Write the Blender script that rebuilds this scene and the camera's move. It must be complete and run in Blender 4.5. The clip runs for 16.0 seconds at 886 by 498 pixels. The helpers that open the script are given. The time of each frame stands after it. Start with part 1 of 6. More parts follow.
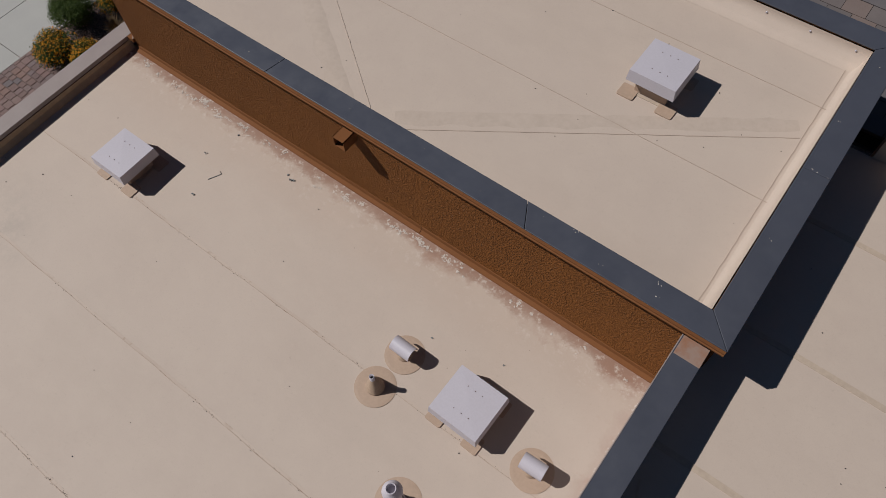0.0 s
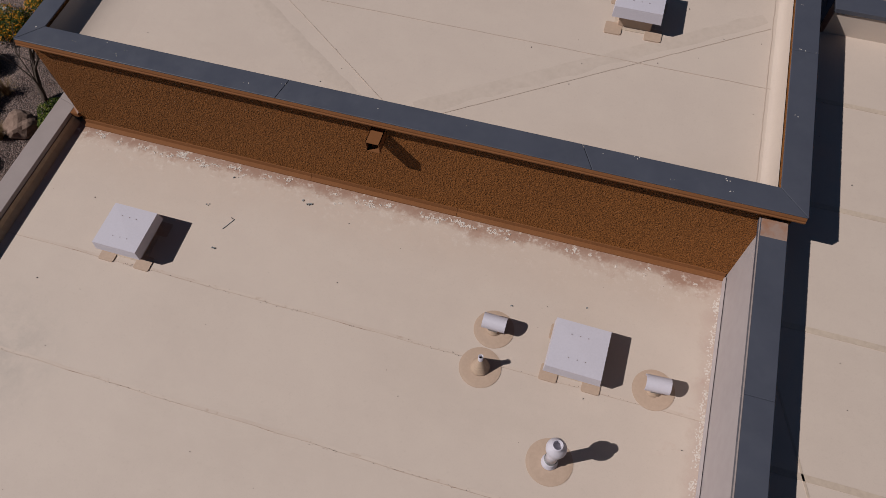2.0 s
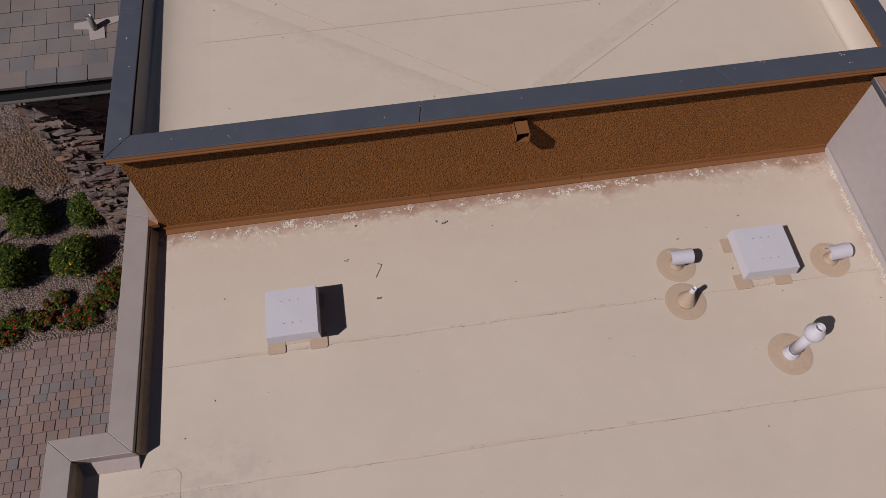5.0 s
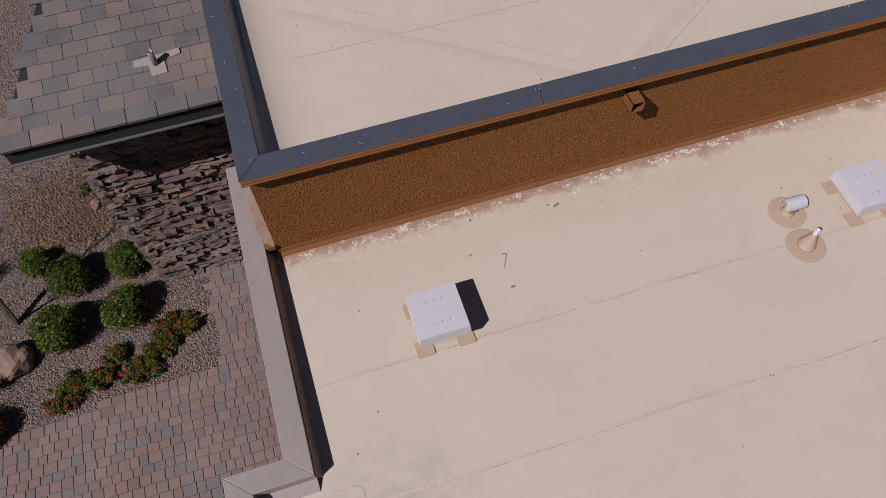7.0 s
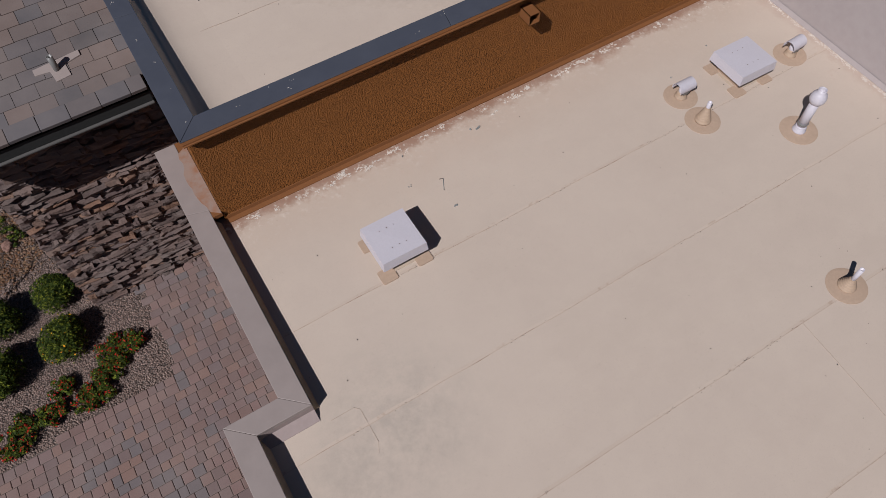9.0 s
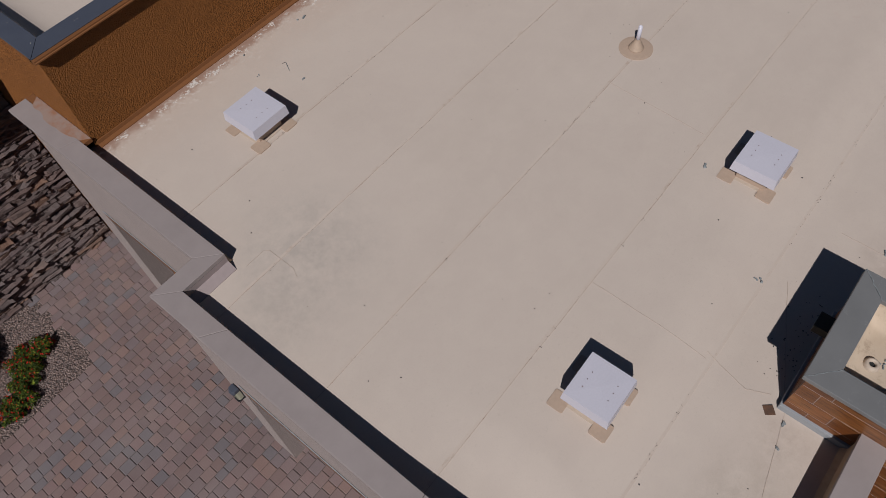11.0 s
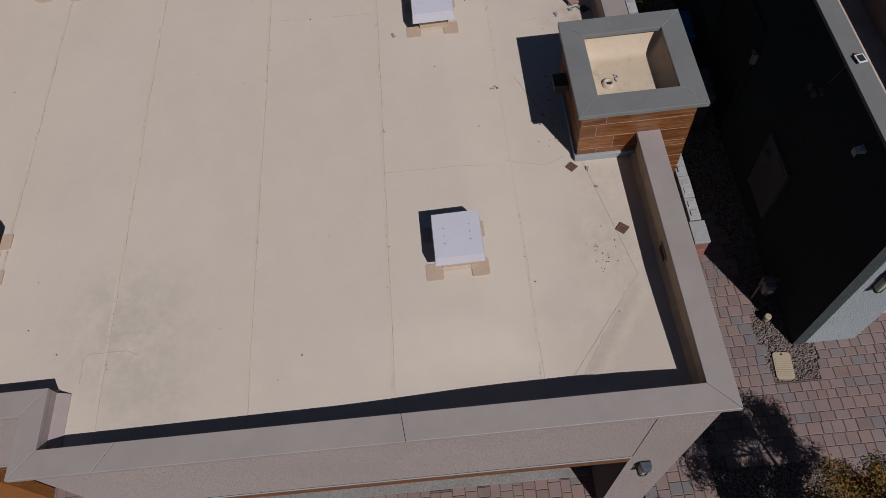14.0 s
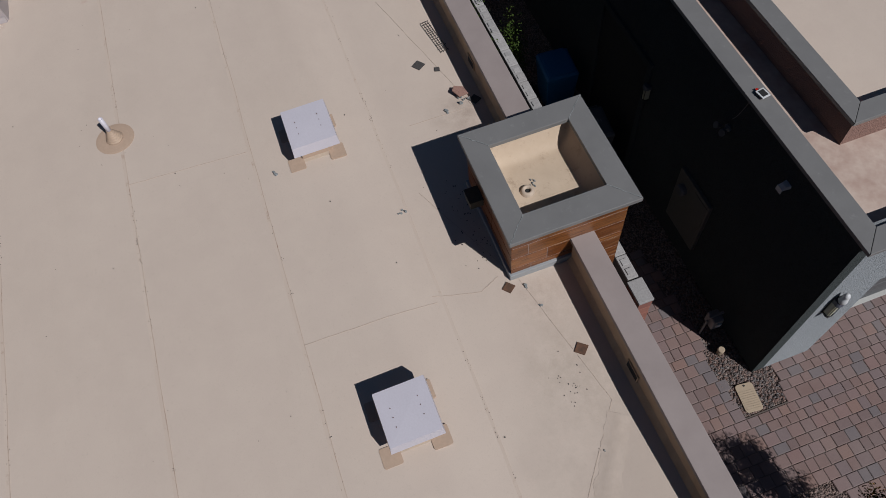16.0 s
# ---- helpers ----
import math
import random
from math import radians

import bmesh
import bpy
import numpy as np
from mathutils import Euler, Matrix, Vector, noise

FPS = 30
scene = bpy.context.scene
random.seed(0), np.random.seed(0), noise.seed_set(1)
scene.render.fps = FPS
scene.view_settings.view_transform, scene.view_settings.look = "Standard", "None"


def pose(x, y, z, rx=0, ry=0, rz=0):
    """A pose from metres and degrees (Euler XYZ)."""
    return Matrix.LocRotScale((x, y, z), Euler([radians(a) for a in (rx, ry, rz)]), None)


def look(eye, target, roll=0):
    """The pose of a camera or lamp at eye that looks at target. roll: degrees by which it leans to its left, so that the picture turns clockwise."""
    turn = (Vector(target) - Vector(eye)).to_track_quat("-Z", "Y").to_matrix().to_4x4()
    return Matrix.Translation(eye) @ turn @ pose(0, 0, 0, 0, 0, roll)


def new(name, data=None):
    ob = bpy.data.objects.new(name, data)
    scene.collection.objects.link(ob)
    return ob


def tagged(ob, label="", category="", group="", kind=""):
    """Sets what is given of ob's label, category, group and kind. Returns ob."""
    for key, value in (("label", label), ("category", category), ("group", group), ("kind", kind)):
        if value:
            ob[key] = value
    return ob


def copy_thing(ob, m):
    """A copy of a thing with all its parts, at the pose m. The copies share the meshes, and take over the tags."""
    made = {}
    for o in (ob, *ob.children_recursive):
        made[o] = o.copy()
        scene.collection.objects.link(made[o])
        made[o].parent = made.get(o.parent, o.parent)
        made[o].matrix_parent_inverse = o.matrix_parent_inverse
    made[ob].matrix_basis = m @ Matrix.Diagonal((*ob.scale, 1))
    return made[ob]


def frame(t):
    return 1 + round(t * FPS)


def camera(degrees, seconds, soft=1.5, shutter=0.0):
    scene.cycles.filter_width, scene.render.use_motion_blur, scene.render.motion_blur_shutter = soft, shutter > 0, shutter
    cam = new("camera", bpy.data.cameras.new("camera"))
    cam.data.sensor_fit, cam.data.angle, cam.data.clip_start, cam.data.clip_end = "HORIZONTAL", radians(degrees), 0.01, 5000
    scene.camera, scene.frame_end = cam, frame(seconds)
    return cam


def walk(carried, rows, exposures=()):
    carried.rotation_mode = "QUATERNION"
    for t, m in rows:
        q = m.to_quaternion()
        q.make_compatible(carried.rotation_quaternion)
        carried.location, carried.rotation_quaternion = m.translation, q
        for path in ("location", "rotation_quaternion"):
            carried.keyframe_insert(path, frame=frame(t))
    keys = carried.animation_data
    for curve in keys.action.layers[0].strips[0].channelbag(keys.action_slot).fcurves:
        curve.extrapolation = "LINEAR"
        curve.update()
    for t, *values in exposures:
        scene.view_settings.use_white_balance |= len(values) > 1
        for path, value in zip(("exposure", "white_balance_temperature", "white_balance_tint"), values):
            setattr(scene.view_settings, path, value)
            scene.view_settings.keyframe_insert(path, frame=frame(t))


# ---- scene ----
cam = camera(64.1, 16.0, 0.5)
PATH = [
    (0, (0.662, 0.75, 11.896), (0.03, 1.476, 10.143), -4.5),
    (0.5, (0.232, 0.33, 11.902), (-0.321, 1.124, 10.151), -3.3),
    (1, (-0.141, 0.024, 11.88), (-0.624, 0.861, 10.129), -3.4),
    (1.5, (-0.583, -0.282, 11.884), (-0.975, 0.603, 10.134), -2.5),
    (2, (-1.032, -0.482, 11.904), (-1.337, 0.432, 10.151), -2.2),
    (2.5, (-1.552, -0.665, 11.938), (-1.769, 0.279, 10.188), -1.6),
    (3, (-2.143, -0.764, 11.994), (-2.279, 0.187, 10.24), -1.6),
    (3.5, (-2.793, -0.841, 12.006), (-2.848, 0.112, 10.248), -1.3),
    (4, (-3.435, -0.922, 11.959), (-3.411, 0.041, 10.206), -1.1),
    (4.5, (-3.978, -0.93, 11.928), (-3.89, 0.038, 10.18), -0.8),
    (5, (-4.576, -0.936, 11.853), (-4.445, 0.04, 10.112), -0.8),
    (5.2, (-4.758, -0.96, 11.828), (-4.637, 0.028, 10.093), -1.2),
    (7.3, (-6.703, -0.713, 11.727), (-6.381, 0.26, 10.009), -2.3),
    (7.5, (-6.77, -0.693, 11.732), (-6.417, 0.264, 10.012), -2.2),
    (8, (-6.887, -0.806, 11.711), (-6.468, 0.12, 9.989), -2.2),
    (8.2, (-6.942, -0.889, 11.71), (-6.499, 0.027, 9.988), -2.1),
    (10.3, (-8.321, -2.988, 11.324), (-7.651, -2.115, 9.653), -4.1),
    (10.5, (-8.463, -3.156, 11.301), (-7.759, -2.314, 9.629), -4.7),
    (11, (-8.802, -3.488, 11.288), (-8.02, -2.744, 9.605), -5.2),
    (11.5, (-9.104, -3.776, 11.255), (-8.265, -3.122, 9.562), -5.9),
    (12, (-9.356, -3.926, 11.208), (-8.474, -3.366, 9.502), -5.9),
    (12.5, (-9.476, -4.068, 11.121), (-8.557, -3.581, 9.413), -6.6),
    (13, (-9.563, -3.969, 11.08), (-8.6, -3.623, 9.362), -7.4),
    (13.5, (-9.704, -3.504, 11.078), (-8.719, -3.314, 9.348), -8.1),
    (14, (-9.792, -2.862, 11.111), (-8.804, -2.809, 9.373), -8.7),
    (14.5, (-9.789, -2.457, 11.12), (-8.829, -2.561, 9.368), -8.8),
    (15, (-9.515, -2.465, 11.069), (-8.571, -2.659, 9.316), -9.1),
    (15.5, (-8.822, -2.717, 11.019), (-7.858, -2.914, 9.277), -9.4),
    (16, (-8.106, -2.963, 11.003), (-7.139, -3.166, 9.264), -9.0),
]
walk(cam, [(t, look(eye, target, roll)) for t, eye, target, roll in PATH], [(0.0, -0.42, 6400, 10), (1.0, -0.39, 6430, 13), (5.0, -0.35, 6430, 13), (7.5, -0.10, 6260, 12), (8.2, -0.12, 6260, 12), (10.5, -0.40, 6080, 10), (13.3, -0.38, 6100, 9), (14.5, -0.33, 6060, 8), (16.0, -0.34, 6080, 9)])
# ---- light ----
SUN_WAY = Vector((0.826, 0.44, -1.0)).normalized()
world = bpy.data.worlds.new("sky")
scene.world = world
world.use_nodes = True
wn = world.node_tree
wn.nodes.clear()
sky = wn.nodes.new("ShaderNodeTexSky")
sky.sky_type, sky.sun_disc = "NISHITA", False
sky.dust_density, sky.ozone_density = 0.2, 5.0
sky.sun_elevation = math.asin(-SUN_WAY.z)
sky.sun_rotation = math.atan2(-SUN_WAY.x, -SUN_WAY.y)
bg = wn.nodes.new("ShaderNodeBackground")
bg.inputs["Strength"].default_value = 0.026
wo = wn.nodes.new("ShaderNodeOutputWorld")
wn.links.new(sky.outputs[0], bg.inputs["Color"])
wn.links.new(bg.outputs[0], wo.inputs["Surface"])
sun = new("sun", bpy.data.lights.new("sun", "SUN"))
sun.data.energy, sun.data.angle, sun.data.color = 5.0, radians(0.53), (1.0, 0.965, 0.93)
sun.rotation_mode = "QUATERNION"
sun.rotation_quaternion = SUN_WAY.to_track_quat("-Z", "Y")
sun.location = (-12, -8, 20)


# ---- materials ----
ALBEDO_CUT = 0.76  # lowers every base colour alike so less light bounces into the shadows


class Nodes:
    """Short names for building a node material."""

    def __init__(self, name, rough=0.8, metal=0.0):
        self.m = bpy.data.materials.new(name)
        self.m.use_nodes = True
        self.t = self.m.node_tree
        self.p = self.t.nodes["Principled BSDF"]
        self.p.inputs["Roughness"].default_value = rough
        self.p.inputs["Metallic"].default_value = metal
        self.co = self.t.nodes.new("ShaderNodeTexCoord").outputs["Object"]
        self.geo = self.t.nodes.new("ShaderNodeNewGeometry")

    def link(self, a, b):
        self.t.links.new(a, b)

    def noise(self, scale, detail=4, rough=0.6, co=None, dist=0.0):
        n = self.t.nodes.new("ShaderNodeTexNoise")
        n.inputs["Scale"].default_value, n.inputs["Detail"].default_value = scale, detail
        n.inputs["Roughness"].default_value, n.inputs["Distortion"].default_value = rough, dist
        self.link(co or self.geo.outputs["Position"], n.inputs["Vector"])
        return n.outputs["Fac"]

    def voronoi(self, scale, feature="F1", out="Distance", co=None):
        n = self.t.nodes.new("ShaderNodeTexVoronoi")
        n.feature = feature
        n.inputs["Scale"].default_value = scale
        self.link(co or self.geo.outputs["Position"], n.inputs["Vector"])
        return n.outputs[out]

    def ramp(self, fac, *stops):
        n = self.t.nodes.new("ShaderNodeValToRGB")
        r = n.color_ramp
        while len(r.elements) < len(stops):
            r.elements.new(0.5)
        for e, (pos, c) in zip(r.elements, stops):
            e.position = pos
            e.color = (*c, 1) if isinstance(c, tuple) else (c, c, c, 1)
        self.link(fac, n.inputs["Fac"])
        return n.outputs["Color"]

    def mix(self, fac, a, b, mode="MIX"):
        n = self.t.nodes.new("ShaderNodeMix")
        n.data_type, n.blend_type = "RGBA", mode
        for sock, v in ((n.inputs[0], fac), (n.inputs[6], a), (n.inputs[7], b)):
            if isinstance(v, (int, float)):
                sock.default_value = v if sock == n.inputs[0] else (v, v, v, 1)
            elif isinstance(v, tuple):
                sock.default_value = (*v, 1)
            else:
                self.link(v, sock)
        return n.outputs[2]

    def math(self, op, a, b=0.0, clamp=False):
        n = self.t.nodes.new("ShaderNodeMath")
        n.operation, n.use_clamp = op, clamp
        for sock, v in zip(n.inputs, (a, b)):
            if isinstance(v, (int, float)):
                sock.default_value = v
            else:
                self.link(v, sock)
        return n.outputs[0]

    def xyz(self):
        n = self.t.nodes.new("ShaderNodeSeparateXYZ")
        self.link(self.geo.outputs["Position"], n.inputs[0])
        return n.outputs

    def stretch(self, sx, sy, sz):
        n = self.t.nodes.new("ShaderNodeMapping")
        n.inputs["Scale"].default_value = (sx, sy, sz)
        self.link(self.geo.outputs["Position"], n.inputs["Vector"])
        return n.outputs[0]

    def random(self, island=False):
        if island:
            return self.geo.outputs["Random Per Island"]
        return self.t.nodes.new("ShaderNodeObjectInfo").outputs["Random"]

    def color(self, c):
        if isinstance(c, tuple):
            self.p.inputs["Base Color"].default_value = (*[v * ALBEDO_CUT for v in c], 1)
        else:
            self.link(self.mix(1.0, c, (ALBEDO_CUT, ALBEDO_CUT, ALBEDO_CUT), "MULTIPLY"), self.p.inputs["Base Color"])
        return self

    def rough(self, r):
        self.link(r, self.p.inputs["Roughness"])
        return self

    def bump(self, height, strength=0.3, distance=0.01):
        n = self.t.nodes.new("ShaderNodeBump")
        n.inputs["Strength"].default_value, n.inputs["Distance"].default_value = strength, distance
        self.link(height, n.inputs["Height"])
        self.link(n.outputs[0], self.p.inputs["Normal"])
        return self


def speckled(name, base, dark, scale=30.0, rough=0.8, metal=0.0, bump=0.15, dist=0.004, big=1.2, amount=0.5):
    """A surface with broad blotches and a fine grain."""
    n = Nodes(name, rough, metal)
    broad = n.ramp(n.noise(big, 5), (0.3, 0.0), (0.75, 1.0))
    fine = n.ramp(n.noise(scale, 3), (0.35, 0.0), (0.7, 1.0))
    fac = n.math("MULTIPLY", n.math("ADD", broad, fine), 0.5 * amount * 2, True)
    n.color(n.mix(fac, base, dark))
    n.bump(n.noise(scale * 2.5, 3), bump, dist)
    return n.m


def roof_membrane(name, stained):
    n = Nodes(name, 0.72)
    a = n.noise(0.45, 6, 0.62)
    b = n.noise(3.2, 5, 0.65)
    c = n.noise(38, 3)
    base = n.mix(n.ramp(a, (0.32, 0.0), (0.72, 1.0)), (0.645, 0.53, 0.445), (0.61, 0.497, 0.417))
    base = n.mix(n.ramp(b, (0.42, 0.0), (0.75, 0.5)), base, (0.675, 0.56, 0.465))
    base = n.mix(n.ramp(c, (0.60, 0.0), (0.80, 0.28)), base, (0.42, 0.335, 0.27))
    base = n.mix(n.ramp(n.noise(130, 2), (0.5, 0.0), (0.72, 0.22)), base, (0.50, 0.405, 0.335))
    base = n.mix(n.ramp(n.noise(11, 6, 0.75), (0.6, 0.0), (0.74, 0.25)), base, (0.70, 0.59, 0.50))
    drift = n.ramp(n.noise(1.4, 6, 0.7, n.stretch(0.35, 1, 1)), (0.5, 0.0), (0.78, 0.4))
    base = n.mix(drift, base, (0.56, 0.455, 0.375))
    if stained:
        x, y, z = n.xyz()
        # reddish paint wash along the foot of the brown wall
        edge = n.math("ADD", y, n.math("MULTIPLY", n.math("SUBTRACT", n.noise(2.1, 6, 0.75), 0.5), 0.95))
        wash = n.ramp(n.math("SUBTRACT", edge, 3.0), (0.45, 0.0), (0.56, 0.40), (0.66, 0.95))
        wash = n.math("MULTIPLY", wash, n.ramp(n.noise(0.9, 3), (0.3, 0.45), (0.62, 1.0)))
        base = n.mix(wash, base, (0.33, 0.155, 0.095))
        strip = n.math("ADD", y, n.math("MULTIPLY", n.math("SUBTRACT", n.noise(3.6, 7, 0.8), 0.5), 0.42))
        base = n.mix(n.ramp(n.math("SUBTRACT", strip, 3.0), (0.535, 0.0), (0.60, 0.7), (0.68, 0.95)), base, (0.27, 0.122, 0.072))
        dust = n.math("MULTIPLY", n.ramp(n.math("SUBTRACT", edge, 3.0), (0.2, 0.0), (0.45, 1.0)), n.ramp(n.noise(9, 8, 0.8), (0.53, 0.0), (0.63, 0.85)))
        base = n.mix(dust, base, (0.76, 0.67, 0.59))
        faint = n.ramp(n.math("SUBTRACT", edge, 2.6), (0.3, 0.0), (0.8, 0.3))
        base = n.mix(faint, base, (0.56, 0.42, 0.33))
        # pink rust-wash spots towards the high parapet
        pink = n.math("MULTIPLY", n.ramp(x, (0.0, 0.0), (1.0, 1.0)), n.ramp(n.noise(5.5, 4, 0.7), (0.6, 0.0), (0.78, 0.55)))
        base = n.mix(pink, base, (0.52, 0.30, 0.24))
        east = n.math("ADD", x, n.math("MULTIPLY", n.math("SUBTRACT", n.noise(4.0, 5, 0.7), 0.5), 0.5))
        base = n.mix(n.ramp(n.math("MULTIPLY", n.math("SUBTRACT", east, 0.45), n.ramp(y, (0.45, 0.0), (0.6, 1.0))), (0.18, 0.0), (0.42, 0.5)), base, (0.46, 0.31, 0.25))
        # grey ponding dirt at the inner corner of the stepped parapet
        def pond(px, py, r, tone, amount):
            nonlocal base
            d = n.math("SQRT", n.math("ADD", n.math("POWER", n.math("SUBTRACT", x, px), 2), n.math("POWER", n.math("SUBTRACT", y, py), 2)))
            near = n.ramp(n.math("DIVIDE", d, r * 2.2), (0.1, 1.0), (1.0, 0.0))
            mottle = n.ramp(n.noise(4.5, 8, 0.78), (0.36, 0.0), (0.68, amount))
            base = n.mix(n.math("MULTIPLY", near, mottle), base, tone)
        pond(-6.7, 0.6, 0.5, (0.39, 0.34, 0.295), 0.65)
        pond(-7.5, 0.2, 0.3, (0.42, 0.36, 0.31), 0.5)
        pond(-5.4, -4.45, 0.22, (0.40, 0.31, 0.25), 0.6)
        pond(-6.05, -4.35, 0.25, (0.45, 0.36, 0.29), 0.5)
        pond(-2.9, -4.55, 0.22, (0.33, 0.25, 0.2), 0.7)
        pond(-6.4, -4.5, 0.33, (0.45, 0.37, 0.3), 0.6)
        pond(-7.0, -4.0, 0.3, (0.50, 0.41, 0.34), 0.55)
    n.color(base)
    n.bump(n.math("ADD", n.math("MULTIPLY", n.noise(1.1, 4), 2.0), n.math("MULTIPLY", n.noise(60, 2), 0.05)), 0.25, 0.012)
    return n.m


def stucco(name, base, dark, scale=55, strength=0.9, pits=0.6):
    n = Nodes(name, 0.92)
    n.p.inputs["Diffuse Roughness"].default_value = 1.0
    n.p.inputs["Specular IOR Level"].default_value = 0.2
    lump = n.voronoi(scale, "SMOOTH_F1")
    pit = n.ramp(n.noise(scale * 0.9, 3, 0.55), (0.33, pits), (0.47, 0.0))
    grain = n.noise(scale * 1.6, 4, 0.65)
    fac = n.ramp(n.noise(0.9, 5), (0.35, 0.0), (0.7, 0.55))
    c = n.mix(fac, base, dark)
    c = n.mix(n.ramp(grain, (0.35, 0.32), (0.65, 0.0)), c, tuple(v * 0.55 for v in dark))
    c = n.mix(pit, c, tuple(v * 0.3 for v in dark))
    n.color(c)
    n.bump(n.math("SUBTRACT", n.math("ADD", lump, grain), pit), strength, 0.018)
    return n.m


def stained_basin():
    n = Nodes("stained_basin", 0.75)
    c = n.mix(n.ramp(n.noise(1.6, 6, 0.7), (0.35, 0.0), (0.7, 1.0)), (0.64, 0.50, 0.37), (0.54, 0.41, 0.29))
    c = n.mix(n.ramp(n.noise(5.0, 7, 0.8), (0.55, 0.0), (0.72, 0.75)), c, (0.30, 0.20, 0.13))
    n.color(c)
    n.bump(n.noise(30, 3), 0.15, 0.004)
    return n.m


def painted_metal(name, base, rough=0.42, streak=0.25, metal=0.0):
    n = Nodes(name, rough, metal)
    a = n.ramp(n.noise(1.7, 6, 0.7), (0.35, 0.0), (0.75, 1.0))
    b = n.ramp(n.noise(9, 6, 0.75), (0.6, 0.0), (0.8, streak))
    c = n.mix(a, base, tuple(v * 0.86 for v in base))
    c = n.mix(b, c, tuple(min(1, v * 1.35 + 0.03) for v in base))
    scratch = n.ramp(n.voronoi(2.6), (0.012, 0.55), (0.02, 0.0))
    c = n.mix(scratch, c, (0.5, 0.5, 0.52))
    n.color(c)
    n.rough(n.ramp(n.noise(5, 4), (0.3, rough - 0.08), (0.7, rough + 0.14)))
    n.bump(n.noise(2.2, 3), 0.12, 0.01)
    return n.m


def pieces(name, tones, island, rough=0.85, scale=45, bump=0.35, dist=0.006, wear=0.35):
    """Masonry whose pieces differ in tone."""
    n = Nodes(name, rough)
    r = n.random(island)
    k = len(tones)
    stops = [(i / k, t) for i, t in enumerate(tones)]
    node_color = n.ramp(r, *stops)
    node_color.node.color_ramp.interpolation = "CONSTANT"
    g = n.noise(scale, 5, 0.7)
    c = n.mix(n.ramp(g, (0.3, 0.0), (0.75, wear)), node_color, (0.10, 0.085, 0.08))
    c = n.mix(n.ramp(n.noise(1.1, 5), (0.4, 0.0), (0.75, 0.25)), c, (0.36, 0.30, 0.28))
    n.color(c)
    n.bump(g, bump, dist)
    return n.m


MEMBRANE = roof_membrane("roof_membrane", True)
MEMBRANE_PLAIN = roof_membrane("roof_membrane_plain", False)
MEMBRANE_DIRTY = speckled("dirty_membrane", (0.63, 0.50, 0.42), (0.43, 0.29, 0.235), 7, 0.75, bump=0.1, big=1.6, amount=0.55)
LAP = speckled("membrane_lap", (0.64, 0.515, 0.40), (0.53, 0.42, 0.33), 22, 0.72, bump=0.1, amount=0.7)
PATCH = speckled("flashing_patch", (0.56, 0.405, 0.30), (0.50, 0.36, 0.265), 26, 0.68, bump=0.08, amount=0.8)


def seam_dirt():
    n = Nodes("seam_dirt", 0.8)
    k = n.ramp(n.noise(3.4, 7, 0.8, n.stretch(1, 0.2, 1)), (0.48, 0.05), (0.58, 0.3), (0.68, 1.0))
    n.color(n.mix(k, (0.58, 0.465, 0.38), (0.28, 0.165, 0.11)))
    return n.m


def seam_stain():
    n = Nodes("stained_lap", 0.74)
    k = n.ramp(n.noise(5.5, 7, 0.78), (0.56, 0.0), (0.66, 0.5), (0.76, 0.9))
    c = n.mix(n.ramp(n.noise(0.8, 4), (0.35, 0.0), (0.7, 1.0)), (0.655, 0.535, 0.445), (0.605, 0.485, 0.40))
    n.color(n.mix(k, c, (0.42, 0.29, 0.21)))
    return n.m


SEAM = seam_dirt()
LAP_STAINED = seam_stain()
SEAM_FAINT = speckled("faint_seam", (0.56, 0.45, 0.37), (0.47, 0.37, 0.30), 8, 0.75, bump=0.05)
MEMBRANE_FOLD = speckled("stained_membrane", (0.635, 0.52, 0.435), (0.565, 0.46, 0.38), 14, 0.75, bump=0.2, big=5, amount=0.6)
DEBRIS_DARK = speckled("dark_grit", (0.09, 0.08, 0.075), (0.045, 0.04, 0.04), 40, 0.9, bump=0.3, big=20)
STUCCO_BROWN = stucco("brown_stucco", (0.335, 0.125, 0.031), (0.275, 0.10, 0.025), 58, 1.2, 0.26)
STUCCO_TAUPE = stucco("taupe_stucco", (0.325, 0.262, 0.238), (0.275, 0.222, 0.203), 70, 0.6, 0.3)
STUCCO_GREY = stucco("grey_stucco", (0.33, 0.315, 0.31), (0.28, 0.27, 0.27), 60, 0.6)
FACE_GREY = speckled("grey_coated_face", (0.48, 0.42, 0.415), (0.435, 0.375, 0.37), 9, 0.7, bump=0.03, amount=0.6)
STUCCO_PINK = stucco("rose_stucco", (0.36, 0.215, 0.175), (0.31, 0.18, 0.145), 70, 0.6, 0.3)
STUCCO_LOW_BOUNCE = stucco("low_bounce_stucco", (0.075, 0.08, 0.082), (0.055, 0.06, 0.06), 60, 0.6)
CAP_DARK = painted_metal("slate_metal", (0.080, 0.086, 0.112), 0.42)
CAP_TAUPE = painted_metal("taupe_metal", (0.37, 0.305, 0.285), 0.5, 0.12)
CAP_GREY = painted_metal("grey_metal", (0.215, 0.208, 0.203), 0.38, 0.85)
TRIM_BROWN = speckled("brown_trim", (0.245, 0.100, 0.037), (0.20, 0.08, 0.030), 40, 0.8, bump=0.05)
TRIM_BROWN.node_tree.nodes["Principled BSDF"].inputs["Specular IOR Level"].default_value = 0.15
VENT_WHITE = speckled("white_vent_paint", (0.66, 0.62, 0.68), (0.60, 0.56, 0.61), 60, 0.45, bump=0.04, amount=0.5)
# near-black for dark parts; paints the shade in openings and under the eave
PAINTED_DARK = speckled("painted_dark", (0.02, 0.02, 0.02), (0.012, 0.012, 0.012), 20, 0.9)
